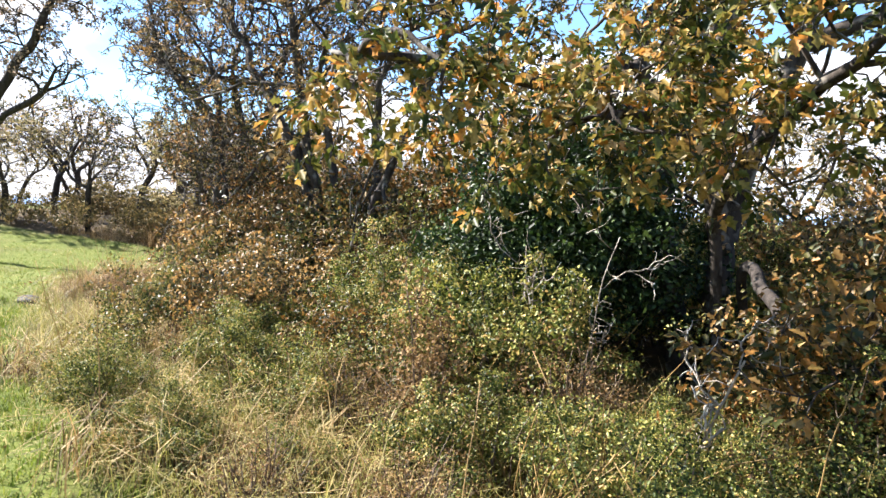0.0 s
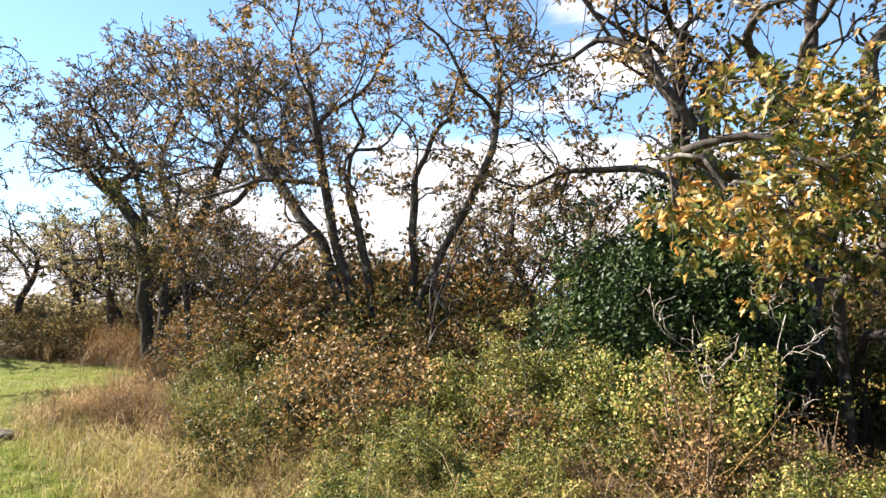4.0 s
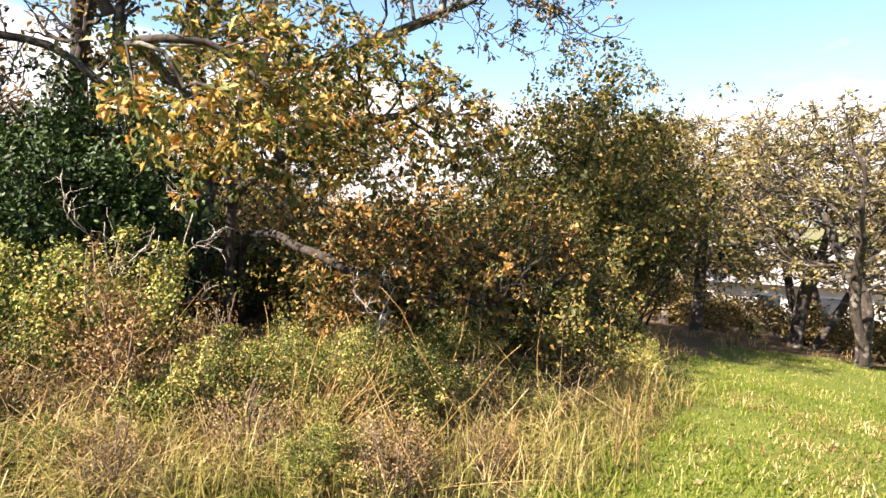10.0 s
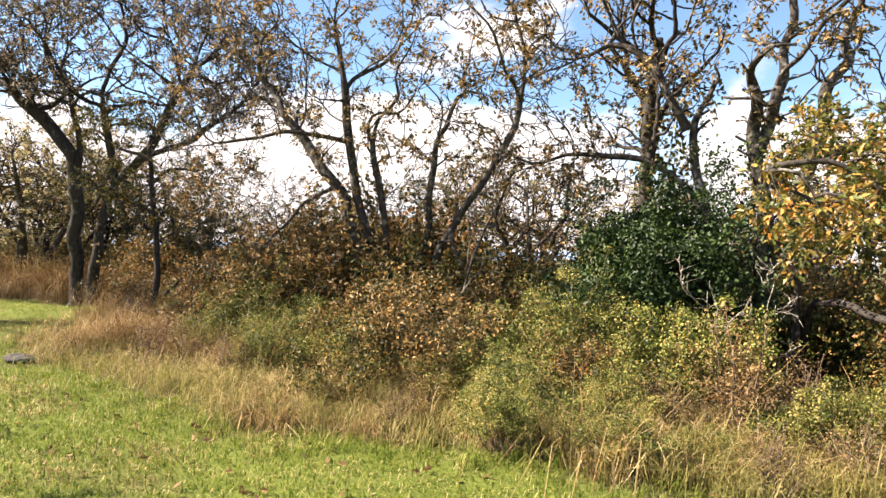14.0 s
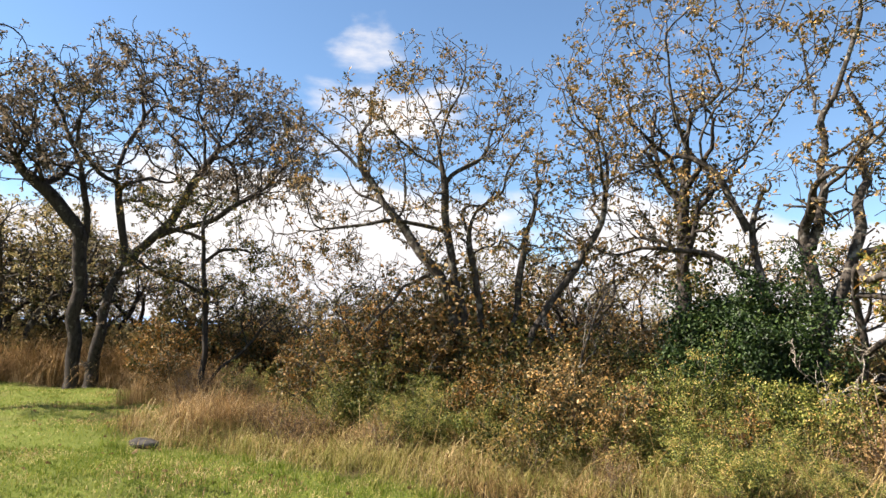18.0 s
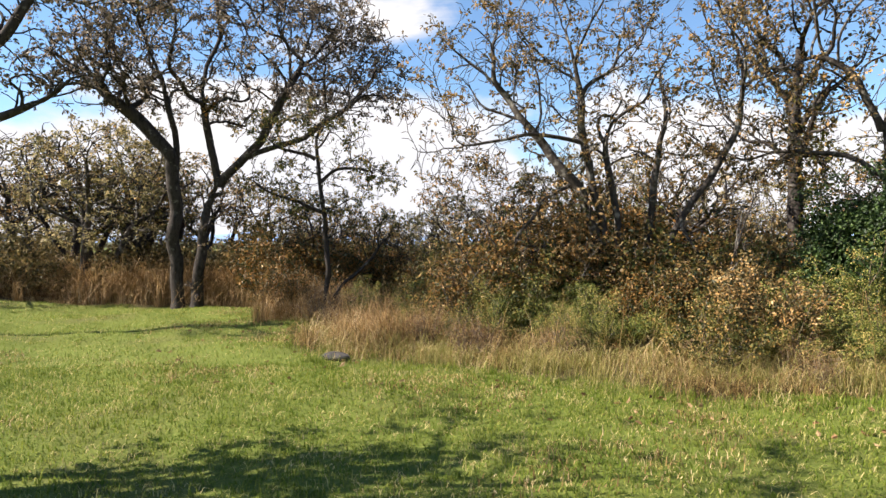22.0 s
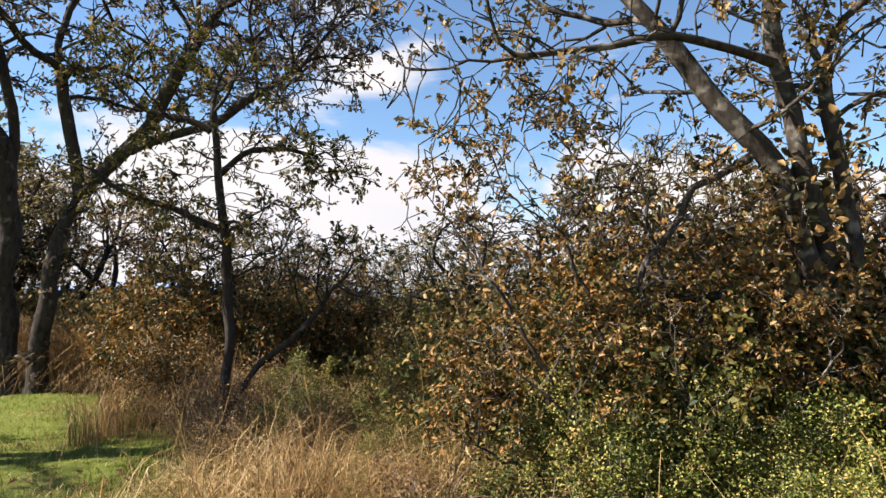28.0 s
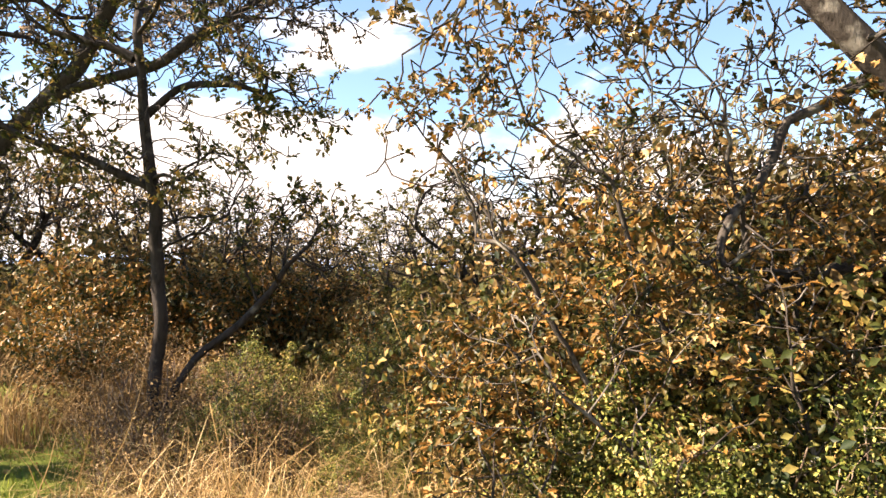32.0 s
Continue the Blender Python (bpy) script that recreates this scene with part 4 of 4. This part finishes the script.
# ---- shrubs ----
bush(41, (7.0, 10.55, 0), "dense dark green holly bush under the oak", "holly_bush", (1.1, 1.05, 1.4), 230, 95, 0.052, HOLLY, lump=0.24, wild=0.2, stems=26, stemmat=BARK_DARK)
bush(42, (14.2, 11.6, -0.4), "tall rounded green oak scrub beside the lawn", "oak_scrub", (1.9, 1.7, 2.0), 330, 40, 0.08, OAK_GREEN, OVAL, 30, BARK_DARK, lump=0.26, wild=0.25)
bush(43, (16.3, 12.6, -0.7), "tall green oak scrub with a ragged top", "oak_scrub", (1.6, 1.7, 2.6), 330, 36, 0.08, OAK_GREEN, OVAL, 40, BARK_DARK, lump=0.26, wild=0.3)
bush(44, (18.6, 14.2, -1.0), "tall olive oak scrub at the corner of the grove", "oak_scrub", (1.8, 1.8, 2.6), 240, 34, 0.1, OAK_GREEN, OVAL, 30, BARK_DARK, lump=0.32)

KINDS = [bush(50 + k, (0, 0, -200), "tangled snowberry shrub with small yellow-green leaves", "snowberry_shrub", ((0.75, 0.7, 0.5), (1.0, 0.8, 0.38), (0.6, 0.6, 0.6), (1.1, 0.7, 0.42), (0.7, 0.9, 0.45))[k], 44, 84, 0.026, SNOWBERRY, OVAL, 34, group="thicket shrubs", lump=0.11, wild=0.6) for k in range(5)]
HERBS = [bush(56 + k, (0, 0, -200), "withered brown herb with curled dead leaves", "dead_herb", (0.38, 0.36, 0.42), 12, 15, 0.022, HERB, KITE, 26, group="withered herbs", lump=0.15) for k in range(3)]
OAKLETS = [bush(60 + k, (0, 0, -200), "oak scrub with curled golden brown leaves", "oak_scrub", (0.8, 0.75, 0.62), 46, 34, (0.044, 0.044, 0.042)[k], (OAK_RUST, OAK_BROWN, OAK_GREEN)[k], (NOTCHED, OVAL, KITE)[k], 18, group="oak scrub", lump=0.14, wild=0.3) for k in range(3)]
DULL = [bush(65 + k, (0, 0, -200), "far scrub in dull brown leaf", "oak_scrub", (0.8, 0.75, 0.62), 56, 17, 0.085, (OAK_FAR, OAK_FAR)[k], KITE, 10, group="far scrub", lump=0.16) for k in range(2)]


def thicket():
    rng = np.random.default_rng(9)
    spots = []
    for row, (gap, lift) in enumerate(((0.6, 0.42), (1.25, 0.66), (2.1, 0.88), (3.1, 1.05), (4.1, 1.2), (5.4, 1.35), (7.0, 1.5))):
        for x in np.arange(-2.4, 14.5, 0.95):
            for y in np.arange(6, 17, 0.2):
                g = float(edge_gap(np.array(x), np.array(y)))
                if abs(g - gap) < 0.1:
                    spots.append((x + rng.normal(0, 0.3), y + rng.normal(0, 0.25), lift * rng.uniform(0.65, 1.2), row))
                    break
    for i, (x, y, s, row) in enumerate(spots):
        if (x - 7.0) ** 2 + (y - 10.55) ** 2 < 1.2 or (7.7 < x < 9.1 and 7.8 < y < 10.3) or (x < 0.2 and y > 9.9) or x * x + (y - 8.2) ** 2 < 7.5 or (row == 0 and (x < 3.4 or rng.random() < 0.25)) or (row == 1 and rng.random() < 0.3):
            continue
        scrub = rng.random() < (0.55 if row >= 1 and x < 5.2 else 0.3 if row >= 2 else 0.0)
        set_out(OAKLETS[2 if x > 6.5 and i % 2 else i % 3] if scrub else KINDS[i % 5], rng, x, y, s)
    for i, (x, y, s) in enumerate(((3.2, 10.4, 0.9), (4.2, 10.4, 1.0), (5.2, 11.2, 1.3), (4.6, 12.3, 1.5), (6.1, 12.6, 1.5), (0.4, 12.6, 1.2), (9.6, 8.3, 1.1), (10.4, 8.0, 1.15), (11.2, 8.8, 1.3),
                                   (10.2, 9.8, 1.6), (12.2, 9.8, 1.5), (1.8, 13.2, 1.6), (3.2, 13.4, 1.8), (9.3, 12.4, 1.6), (10.8, 7.5, 0.8), (11.7, 8.3, 0.9))):
        set_out(OAKLETS[2 if x > 10.3 else i % 3], rng, x, y, s)
    for x, y, s in ((2.9, 9.9, 0.8), (-4.6, 18.9, 1.3), (-3.4, 18.5, 1.3), (-2.2, 17.9, 1.25), (-5.6, 19.6, 1.4), (-1.2, 18.7, 1.2), (-2.9, 17.6, 0.9), (-0.4, 16.2, 1.0), (-2.6, 17.2, 1.4), (-1.5, 17.6, 1.3), (-4.2, 17.0, 1.5), (-3.4, 17.9, 1.7), (-3.4, 14.9, 0.9), (-3.7, 15.9, 1.0)):
        set_out(OAKLETS[0], rng, x, y, s)
    for i, (x, y, s) in enumerate(((3.6, 10.3, 1.0), (4.3, 10.9, 1.15), (5.2, 10.3, 0.9))):
        set_out(OAKLETS[(0, 2, 1)[i]], rng, x, y, s)
    for i, (x, y, s) in enumerate(((2.1, 10.2, 0.5), (2.5, 9.9, 0.55), (0.3, 12.9, 1.0), (0.95, 12.6, 1.4), (1.8, 12.5, 1.8), (2.7, 12.4, 2.0), (3.6, 12.4, 2.0))):
        set_out(OAKLETS[2 if i < 2 else i % 2], rng, x, y, s)
    for i, (x, y, s) in enumerate(((6.6, 9.2, 0.95), (7.3, 9.2, 0.85), (5.9, 9.4, 1.0), (6.9, 8.7, 0.85), (5.3, 9.7, 1.05), (2.4, 10.2, 0.75), (9.1, 7.9, 0.6), (9.7, 7.5, 0.65), (8.6, 8.2, 0.5))):
        set_out(KINDS[i % 5], rng, x, y, s)
    for i, (x, y, s) in enumerate(((1.75, 10.0, 0.65), (2.4, 10.1, 0.75), (2.1, 9.4, 0.6), (3.0, 9.6, 0.75), (-0.7, 12.9, 0.45), (-0.2, 12.1, 0.35), (0.3, 11.5, 0.4), (-1.2, 13.6, 0.4))):
        set_out(KINDS[i % 5], rng, x, y, s)
    for i, (x, y, s) in enumerate(((-0.2, 13.6, 0.6), (-1.4, 14.2, 0.5), (-0.3, 14.8, 0.8), (-2.0, 15.6, 0.8), (0.5, 15.0, 1.0), (-4.0, 18.6, 0.8), (-1.0, 17.2, 1.0), (-1.5, 13.2, 0.6), (-0.6, 13.4, 0.65), (0.1, 12.8, 0.6), (-0.6, 12.2, 0.4))):
        set_out((DULL * 3 if x < -2.9 else KINDS)[i % 5], rng, x, y, s)


def herbs():
    """Withered brown herbs among the shrubs at the lawn's edge."""
    rng = np.random.default_rng(23)
    at, g = scatter(rng, 1500, (-1.5, 6, 13.5, 13), 0.3, 2.6)
    for i, (x, y, z) in enumerate(at[:46]):
        set_out(HERBS[i % 3], rng, x, y, rng.uniform(0.55, 1.05) * (1.0 if g[i] > 0.8 else 0.7))


def hollow_herbs():
    """Withered herbs round the foot of the small oak."""
    rng = np.random.default_rng(29)
    for i, (x, y, s) in enumerate(((-2.6, 13.6, 1.1), (-2.1, 13.0, 1.15), (-1.6, 13.6, 1.2), (-1.2, 12.8, 1.0), (-0.6, 13.9, 1.2), (-2.9, 15.0, 1.2), (-3.1, 15.8, 1.3), (-2.5, 14.6, 1.2), (-2.0, 14.6, 1.2), (-1.9, 12.2, 0.8), (0.2, 12.4, 0.9), (-1.4, 11.6, 0.65), (-0.4, 11.4, 0.6))):
        set_out(HERBS[i % 3], rng, x, y, s)


def far_scrub():
    rng = np.random.default_rng(15)
    for i in range(100):
        x, y = rng.uniform(-34, 26), 20.0 + 16 * rng.random() ** 1.2
        if edge_gap(np.array(x), np.array(y)) < 1.2:
            continue
        set_out(DULL[i % 2], rng, x, y, rng.uniform(0.9, 2.0), rng.uniform(0.6, 1.0))
    for i in range(34):
        set_out(DULL[i % 2], rng, rng.uniform(23.5, 34), rng.uniform(9, 24), rng.uniform(0.8, 1.4))


def near_scrub():
    rng = np.random.default_rng(19)
    for i, (x, y, s) in enumerate(((-5.6, 19.6, 1.2), (-3.6, 19.6, 1.3), (-1.9, 19.4, 1.2), (0.1, 18.4, 1.2), (1.7, 17.4, 1.2), (-7.9, 20.2, 1.2), (3.2, 15.4, 1.3), (-0.9, 16.8, 0.8), (-9.8, 20.4, 1.1), (-11.5, 20.8, 1.3), (0.9, 14.2, 1.0),
                                   (-13.5, 18.6, 1.3), (-15.2, 17.2, 1.4), (-17, 16.4, 1.4), (-18.8, 15.4, 1.5), (-21, 14.6, 1.5), (-23.5, 13.2, 1.6), (-26, 12.4, 1.7), (-29, 11.4, 1.8), (-33, 10.5, 2.0), (-37, 10, 2.2), (-14.2, 19.6, 1.5), (2.2, 20.5, 1.5), (-4.5, 22, 1.5), (-2.4, 21.4, 1.4), (-10.6, 21.4, 1.7), (-9.0, 21.9, 1.9), (-7.4, 21.5, 1.3), (-5.0, 20.4, 0.9), (-3.2, 20.4, 0.9), (-10.2, 20.0, 1.5), (-8.9, 20.4, 1.7), (-7.6, 20.6, 1.8), (-6.6, 20.2, 1.7), (-8.2, 19.6, 1.2), (-6.9, 19.4, 1.1), (-9.5, 19.3, 1.2), (-11.2, 19.4, 1.4), (-12.4, 19.2, 1.5), (-5.9, 20.8, 1.7))):
        set_out(DULL[i % 2], rng, x, y, (0.8 if x < -6 else 1.2) * s)


thicket()
herbs()
hollow_herbs()
near_scrub()
far_scrub()
for ob in KINDS + HERBS + OAKLETS + DULL + FAR_KINDS:
    for o in (*ob.children_recursive, ob):
        bpy.data.objects.remove(o)

for k, (x, y, rz) in enumerate(((0.95, 10.55, 0.36), (1.55, 10.5, 0.46), (0.35, 10.7, 0.24), (2.1, 10.6, 0.5))):
    bush(47 + k, (x, y, 0), "dense snowberry shrub with small yellow-green leaves", "snowberry_shrub", (0.45, 0.32, rz), 44, 62, 0.02, SNOWBERRY, OVAL, 20, group="thicket shrubs", lump=0.1, wild=0.4)
bush(45, (7.3, 7.75, 0), "upright withered shrub with orange-brown leaves", "dead_shrub", (0.13, 0.13, 0.5), 34, 16, 0.03, HERB, KITE, 16, lump=0.09, wild=0.4)
oak(71, (7.6, 8.9, 0), "bare bleached dead shrub beside the holly", [(0, 0, -60, 14, 1.5, 0.009), (0.25, 0, 60, 20, 1.6, 0.008)], limbs=4, reach=0.5, sub=3, twigs=2, per=0, first=0.4,
    bark=DEADWOOD, name="dead_shrub", wig=0.3)
oak(72, (8.7, 7.7, 0), "bare bleached dead twigs under the golden bough", [(0, 0, 120, 30, 1.2, 0.011)], limbs=4, reach=0.4, sub=3, twigs=2, per=0, first=0.4, bark=DEADWOOD, name="dead_shrub", wig=0.3)
oak(73, (4.1, 10.1, 0), "grey bare sapling leaning out of the scrub", [(0, 0, 95, 16, 2.6, 0.025)], limbs=6, reach=0.7, sub=3, twigs=2, per=0, first=0.5, bark=BARK, name="dead_sapling", wig=0.28)


# ---- grasses ----
def grasses():
    rng = np.random.default_rng(21)
    dry, weed = Mass(), Mass()
    for box, n, deep in (((-4.5, 5.5, 15, 18), 7000, 1.2), ((-16, 17, -3, 22), 2500, 1.2), ((-4, 9.5, 1.2, 18), 1300, 3.0), ((-2.2, 9.6, 0.9, 15.5), 600, 6.0), ((2.5, 6.5, 12.5, 11), 1500, 5.0), ((13, 8, 27, 17), 900, 0.8)):
        squat = 0.95 if box[0] in (-4, -2.2) else 1.05
        tufts, g = scatter(rng, n, box, -0.05, 6)
        thin = np.clip((tufts[:, 0] - 2.5) / 2.5, 0, 1) * (tufts[:, 1] < 13)
        lumpy = 0.55 + 0.9 * np.array([noise.noise(Vector((p[0] * 1.4, p[1] * 1.4, 3))) for p in tufts])
        tufts = tufts[rng.random(len(g)) < np.clip(lumpy, 0.08, 1) * np.exp(-(np.maximum(g - 0.6, 0) / (deep * (1 - 0.25 * thin))) ** 2) * np.clip(g * 2 + 0.25, 0.1, 1) * (1 - 0.45 * thin)]
        wild = 0.5 + 0.5 * np.sin(2.1 * tufts[:, 0] + 1.3 * np.sin(1.7 * tufts[:, 1])) * np.cos(1.9 * tufts[:, 1] + 0.6 * tufts[:, 0])
        for low, high, tall in ((0.0, 0.35, 0.28), (0.35, 0.7, 0.5), (0.7, 1.01, 0.82)):
            at = np.repeat(tufts[(wild >= low) & (wild < high)], 18, 0)
            at[:, :2] += rng.normal(0, 0.07, (len(at), 2))
            blades(dry, rng, at, tall * squat * 0.86, 0.0085, 1.1, 4, 2.6, 0.6)
    tufts, g = scatter(rng, 6000, (-3.5, 5.5, 14, 16), 0.05, 4.5)
    at = np.repeat(tufts, 12, 0)
    at[:, :2] += rng.normal(0, 0.09, (len(at), 2))
    blades(weed, rng, at, 0.46, 0.008, 0.8, 3, 1.6)
    tagged(new("weed_grass", weed.mesh("weed_grass", WEED, False)), "rank yellow-green grass growing through the thicket", "grass", kind="stuff")
    tall = Mass()
    for x, y, rx, ry, n in ((-8.6, 19.0, 2.0, 0.6, 130), (-5.4, 18.6, 1.5, 0.6, 90), (-11.6, 19.7, 1.2, 0.5, 60), (-3.6, 18.0, 1.0, 0.6, 50), (-0.9, 10.7, 0.6, 0.5, 16), (-3.3, 14.6, 0.5, 0.7, 30)):
        hold = np.stack([x + rx * rng.normal(0, 0.6, n), y + ry * rng.normal(0, 0.6, n), np.zeros(n)], 1)
        hold[:, 2] = height_at(hold[:, 0], hold[:, 1])
        at = np.repeat(hold, 42, 0)
        at[:, :2] += rng.normal(0, 0.1, (len(at), 2))
        blades(tall, rng, at, 1.15 if y > 15 else 0.75, 0.018 if y > 15 else 0.009, 0.45, 3, 0.9)
    hold = np.stack([rng.uniform(-1.7, 0.8, 150), rng.uniform(11.2, 13.6, 150), np.zeros(150)], 1)
    hold = hold[[noise.noise(Vector((p[0] * 1.5, p[1] * 1.5, 5))) > -0.12 for p in hold]]
    hold[:, 2] = height_at(hold[:, 0], hold[:, 1])
    at = np.repeat(hold, 16, 0)
    at[:, :2] += rng.normal(0, 0.08, (len(at), 2))
    blades(dry, rng, at, 0.78, 0.008, 0.7, 4, 1.4)
    tagged(new("tall_dead_grass", tall.mesh("tall_dead_grass", HERB, False)), "tall reddish-brown dead grass under the oaks", "grass", kind="stuff")
    lawn = Mass()
    tufts, g = scatter(rng, 5200, (-9, 2.5, 13, 16), -9, -0.1)
    worn = np.sin(1.3 * tufts[:, 0] + 2 * np.sin(0.7 * tufts[:, 1])) * np.cos(1.1 * tufts[:, 1] - 0.6 * tufts[:, 0] + 1.2)
    at = np.repeat(tufts[worn > 0.35], 12, 0)
    at[:, :2] += rng.normal(0, 0.1, (len(at), 2))
    at[:, 2] += 0.025
    blades(dry, rng, at, 0.07, 0.009, 1.6, 2, 0.5)
    for box, n, tall in (((-7, 2.5, 11, 9), 100000, 0.06), ((-16, 7, 0, 19), 50000, 0.055), ((9, 3, 16, 11), 34000, 0.055), ((16, 2, 27, 14), 22000, 0.08)):
        at, g = scatter(rng, n, box, -99, 0.15)
        blades(lawn, rng, at, tall, 0.010, 1.0, 2, 0.9, 0.6)
    behind = np.random.default_rng(26)
    at, g = scatter(behind, 90000, (-10, -6, 15, 2.5), -99, 0.15)
    at = at[behind.random(len(at)) < np.clip((at[:, 1] + 6) / 6, 0, 1)]
    blades(lawn, behind, at, 0.055, 0.010, 1.0, 2, 0.9, 0.6)
    tufts, g = scatter(rng, 3200, (-9, 2.5, 13, 16), -9, -0.3)
    tufts = tufts[[noise.noise(Vector((p[0] * 0.9, p[1] * 0.9, 7))) > 0.05 for p in tufts]]
    at = np.repeat(tufts, 14, 0)
    at[:, :2] += rng.normal(0, 0.07, (len(at), 2))
    blades(lawn, rng, at, 0.09, 0.008, 0.8, 2, 0.9)
    tufts, g = scatter(rng, 2600, (-4, 4.5, 13, 18), -0.55, 0.2)
    at = np.repeat(tufts, 16, 0)
    at[:, :2] += rng.normal(0, 0.06, (len(at), 2))
    blades(lawn, rng, at, 0.16, 0.009, 0.6, 3, 1.0)
    tagged(new("lawn_grass", lawn.mesh("lawn_grass", GRASS, False)), "short bright green mown grass", "grass", kind="stuff")
    tagged(new("dry_grass", dry.mesh("dry_grass", STRAW, False)), "tangled bleached dry grass along the lawn's edge", "grass", kind="stuff")
    fallen = Mass()
    at, g = scatter(rng, 700, (-8, 3, 13, 14), -2.2, 3)
    at[:, 2] += 0.03
    flat = rng.normal(0, 1, (len(at), 3)) * np.array((1, 1, 0.15))
    leaves(fallen, rng, at, 0.075, LOBED, ways=flat * 3)
    tagged(new("fallen_leaves", fallen.mesh("fallen_leaves", LITTER, False)), "brown oak leaves lying on the grass", "leaves", kind="stuff")


grasses()


def stalks():
    """Long straws that arch out of the thicket, and one leaning tuft."""
    rng = np.random.default_rng(33)
    for i in range(320):
        at, g = scatter(rng, 1, (-2.8, 5.6, 13, 13), 0.1, 3.6)
        if not len(at):
            continue
        mass = Mass()
        pts, rad, _ = grow(rng, (0, 0, 0), unit(rng.normal(0, 0.6, 3) + np.array((0, 0, 0.9))), rng.uniform(0.6, 1.4), 0.0045, 0.002, 8, 0.07, -0.09 * rng.random())
        tube(mass, pts, rad, 4)
        ob = thing("dry_stalk", at[0], "long bleached straw arching out of the thicket", "stalk", "dry stalks")
        part("stem", mass, STRAW, ob)
    tuft = thing("grass_tuft", (8.5, 7.05, 0), "leaning tuft of tall straw-coloured grass", "grass")
    for sprig in range(8):
        mass, (ox, oy) = Mass(), rng.normal(0, (0.2, 0.1))
        for i in range(12):
            pts, rad, _ = grow(rng, (ox + rng.normal(0, 0.06), oy + rng.normal(0, 0.06), 0), (rng.normal(0.35, 0.35), rng.normal(-0.15, 0.3), 1), rng.uniform(0.35, 0.85), 0.0045, 0.002, 6, 0.06, -0.06)
            tube(mass, pts, rad, 3)
        part("sprig", mass, STRAW, tuft)


stalks()

# ---- small things ----
def rock():
    rng = np.random.default_rng(4)
    bm = bmesh.new()
    bmesh.ops.create_icosphere(bm, subdivisions=3, radius=0.15)
    for v in bm.verts:
        v.co *= 1 + 0.22 * noise.noise(v.co * 6) + 0.08 * noise.noise(v.co * 17)
        v.co.z *= 0.5
        v.co.x *= 1.35
    me = bpy.data.meshes.new("rock")
    bm.to_mesh(me)
    bm.free()
    me.materials.append(plain_material("grey_stone", (0.022, 0.02, 0.018), (0.1, 0.09, 0.08), 9))
    ob = new("rock", me)
    ob.location = (-1.5, 9.46, 0.03)
    tagged(ob, "dark weathered stone at the lawn's edge", "rock")


rock()


def house():
    ob = thing("house", (43.5, 23.9, -4.0), "low pale house seen between the trees", "house", turn=radians(-38))
    wall, roof = plain_material("pale_render", (0.55, 0.53, 0.48), (0.66, 0.64, 0.6), 3), plain_material("grey_shingle", (0.16, 0.15, 0.14), (0.28, 0.26, 0.25), 5)
    trim, glass = plain_material("white_trim", (0.7, 0.7, 0.68), (0.8, 0.8, 0.78), 3), plain_material("dark_pane", (0.02, 0.025, 0.03), (0.04, 0.045, 0.05), 2, 0.1, 0)

    def box(x0, y0, z0, x1, y1, z1):
        m = Mass()
        v = [(x, y, z) for x in (x0, x1) for y in (y0, y1) for z in (z0, z1)]
        m.add(v, [(0, 1, 3, 2), (4, 6, 7, 5), (0, 4, 5, 1), (2, 3, 7, 6), (0, 2, 6, 4), (1, 5, 7, 3)])
        return m

    part("wall", box(-6, -3.5, 0, 6, 3.5, 2.7), wall, ob, smooth=False)
    m = Mass()
    v = [(-6.5, -4.1, 2.6), (6.5, -4.1, 2.6), (6.5, 4.1, 2.6), (-6.5, 4.1, 2.6), (-6.5, 0, 4.6), (6.5, 0, 4.6)]
    m.add(v, [(0, 1, 5, 4), (2, 3, 4, 5), (0, 3, 2, 1)], [(0, 4, 3), (1, 2, 5)])
    part("roof", m, roof, ob, smooth=False)
    for x in (-4, -1, 2.6):
        w = part("window", box(x, -3.56, 0.95, x + 1.3, -3.5, 2.1), trim, ob, smooth=False)
        part("pane", box(x + 0.1, -3.6, 1.05, x + 1.2, -3.565, 2.0), glass, w, smooth=False)
    part("door", box(0.9, -3.56, 0, 1.8, -3.5, 2.05), trim, ob, smooth=False)


house()
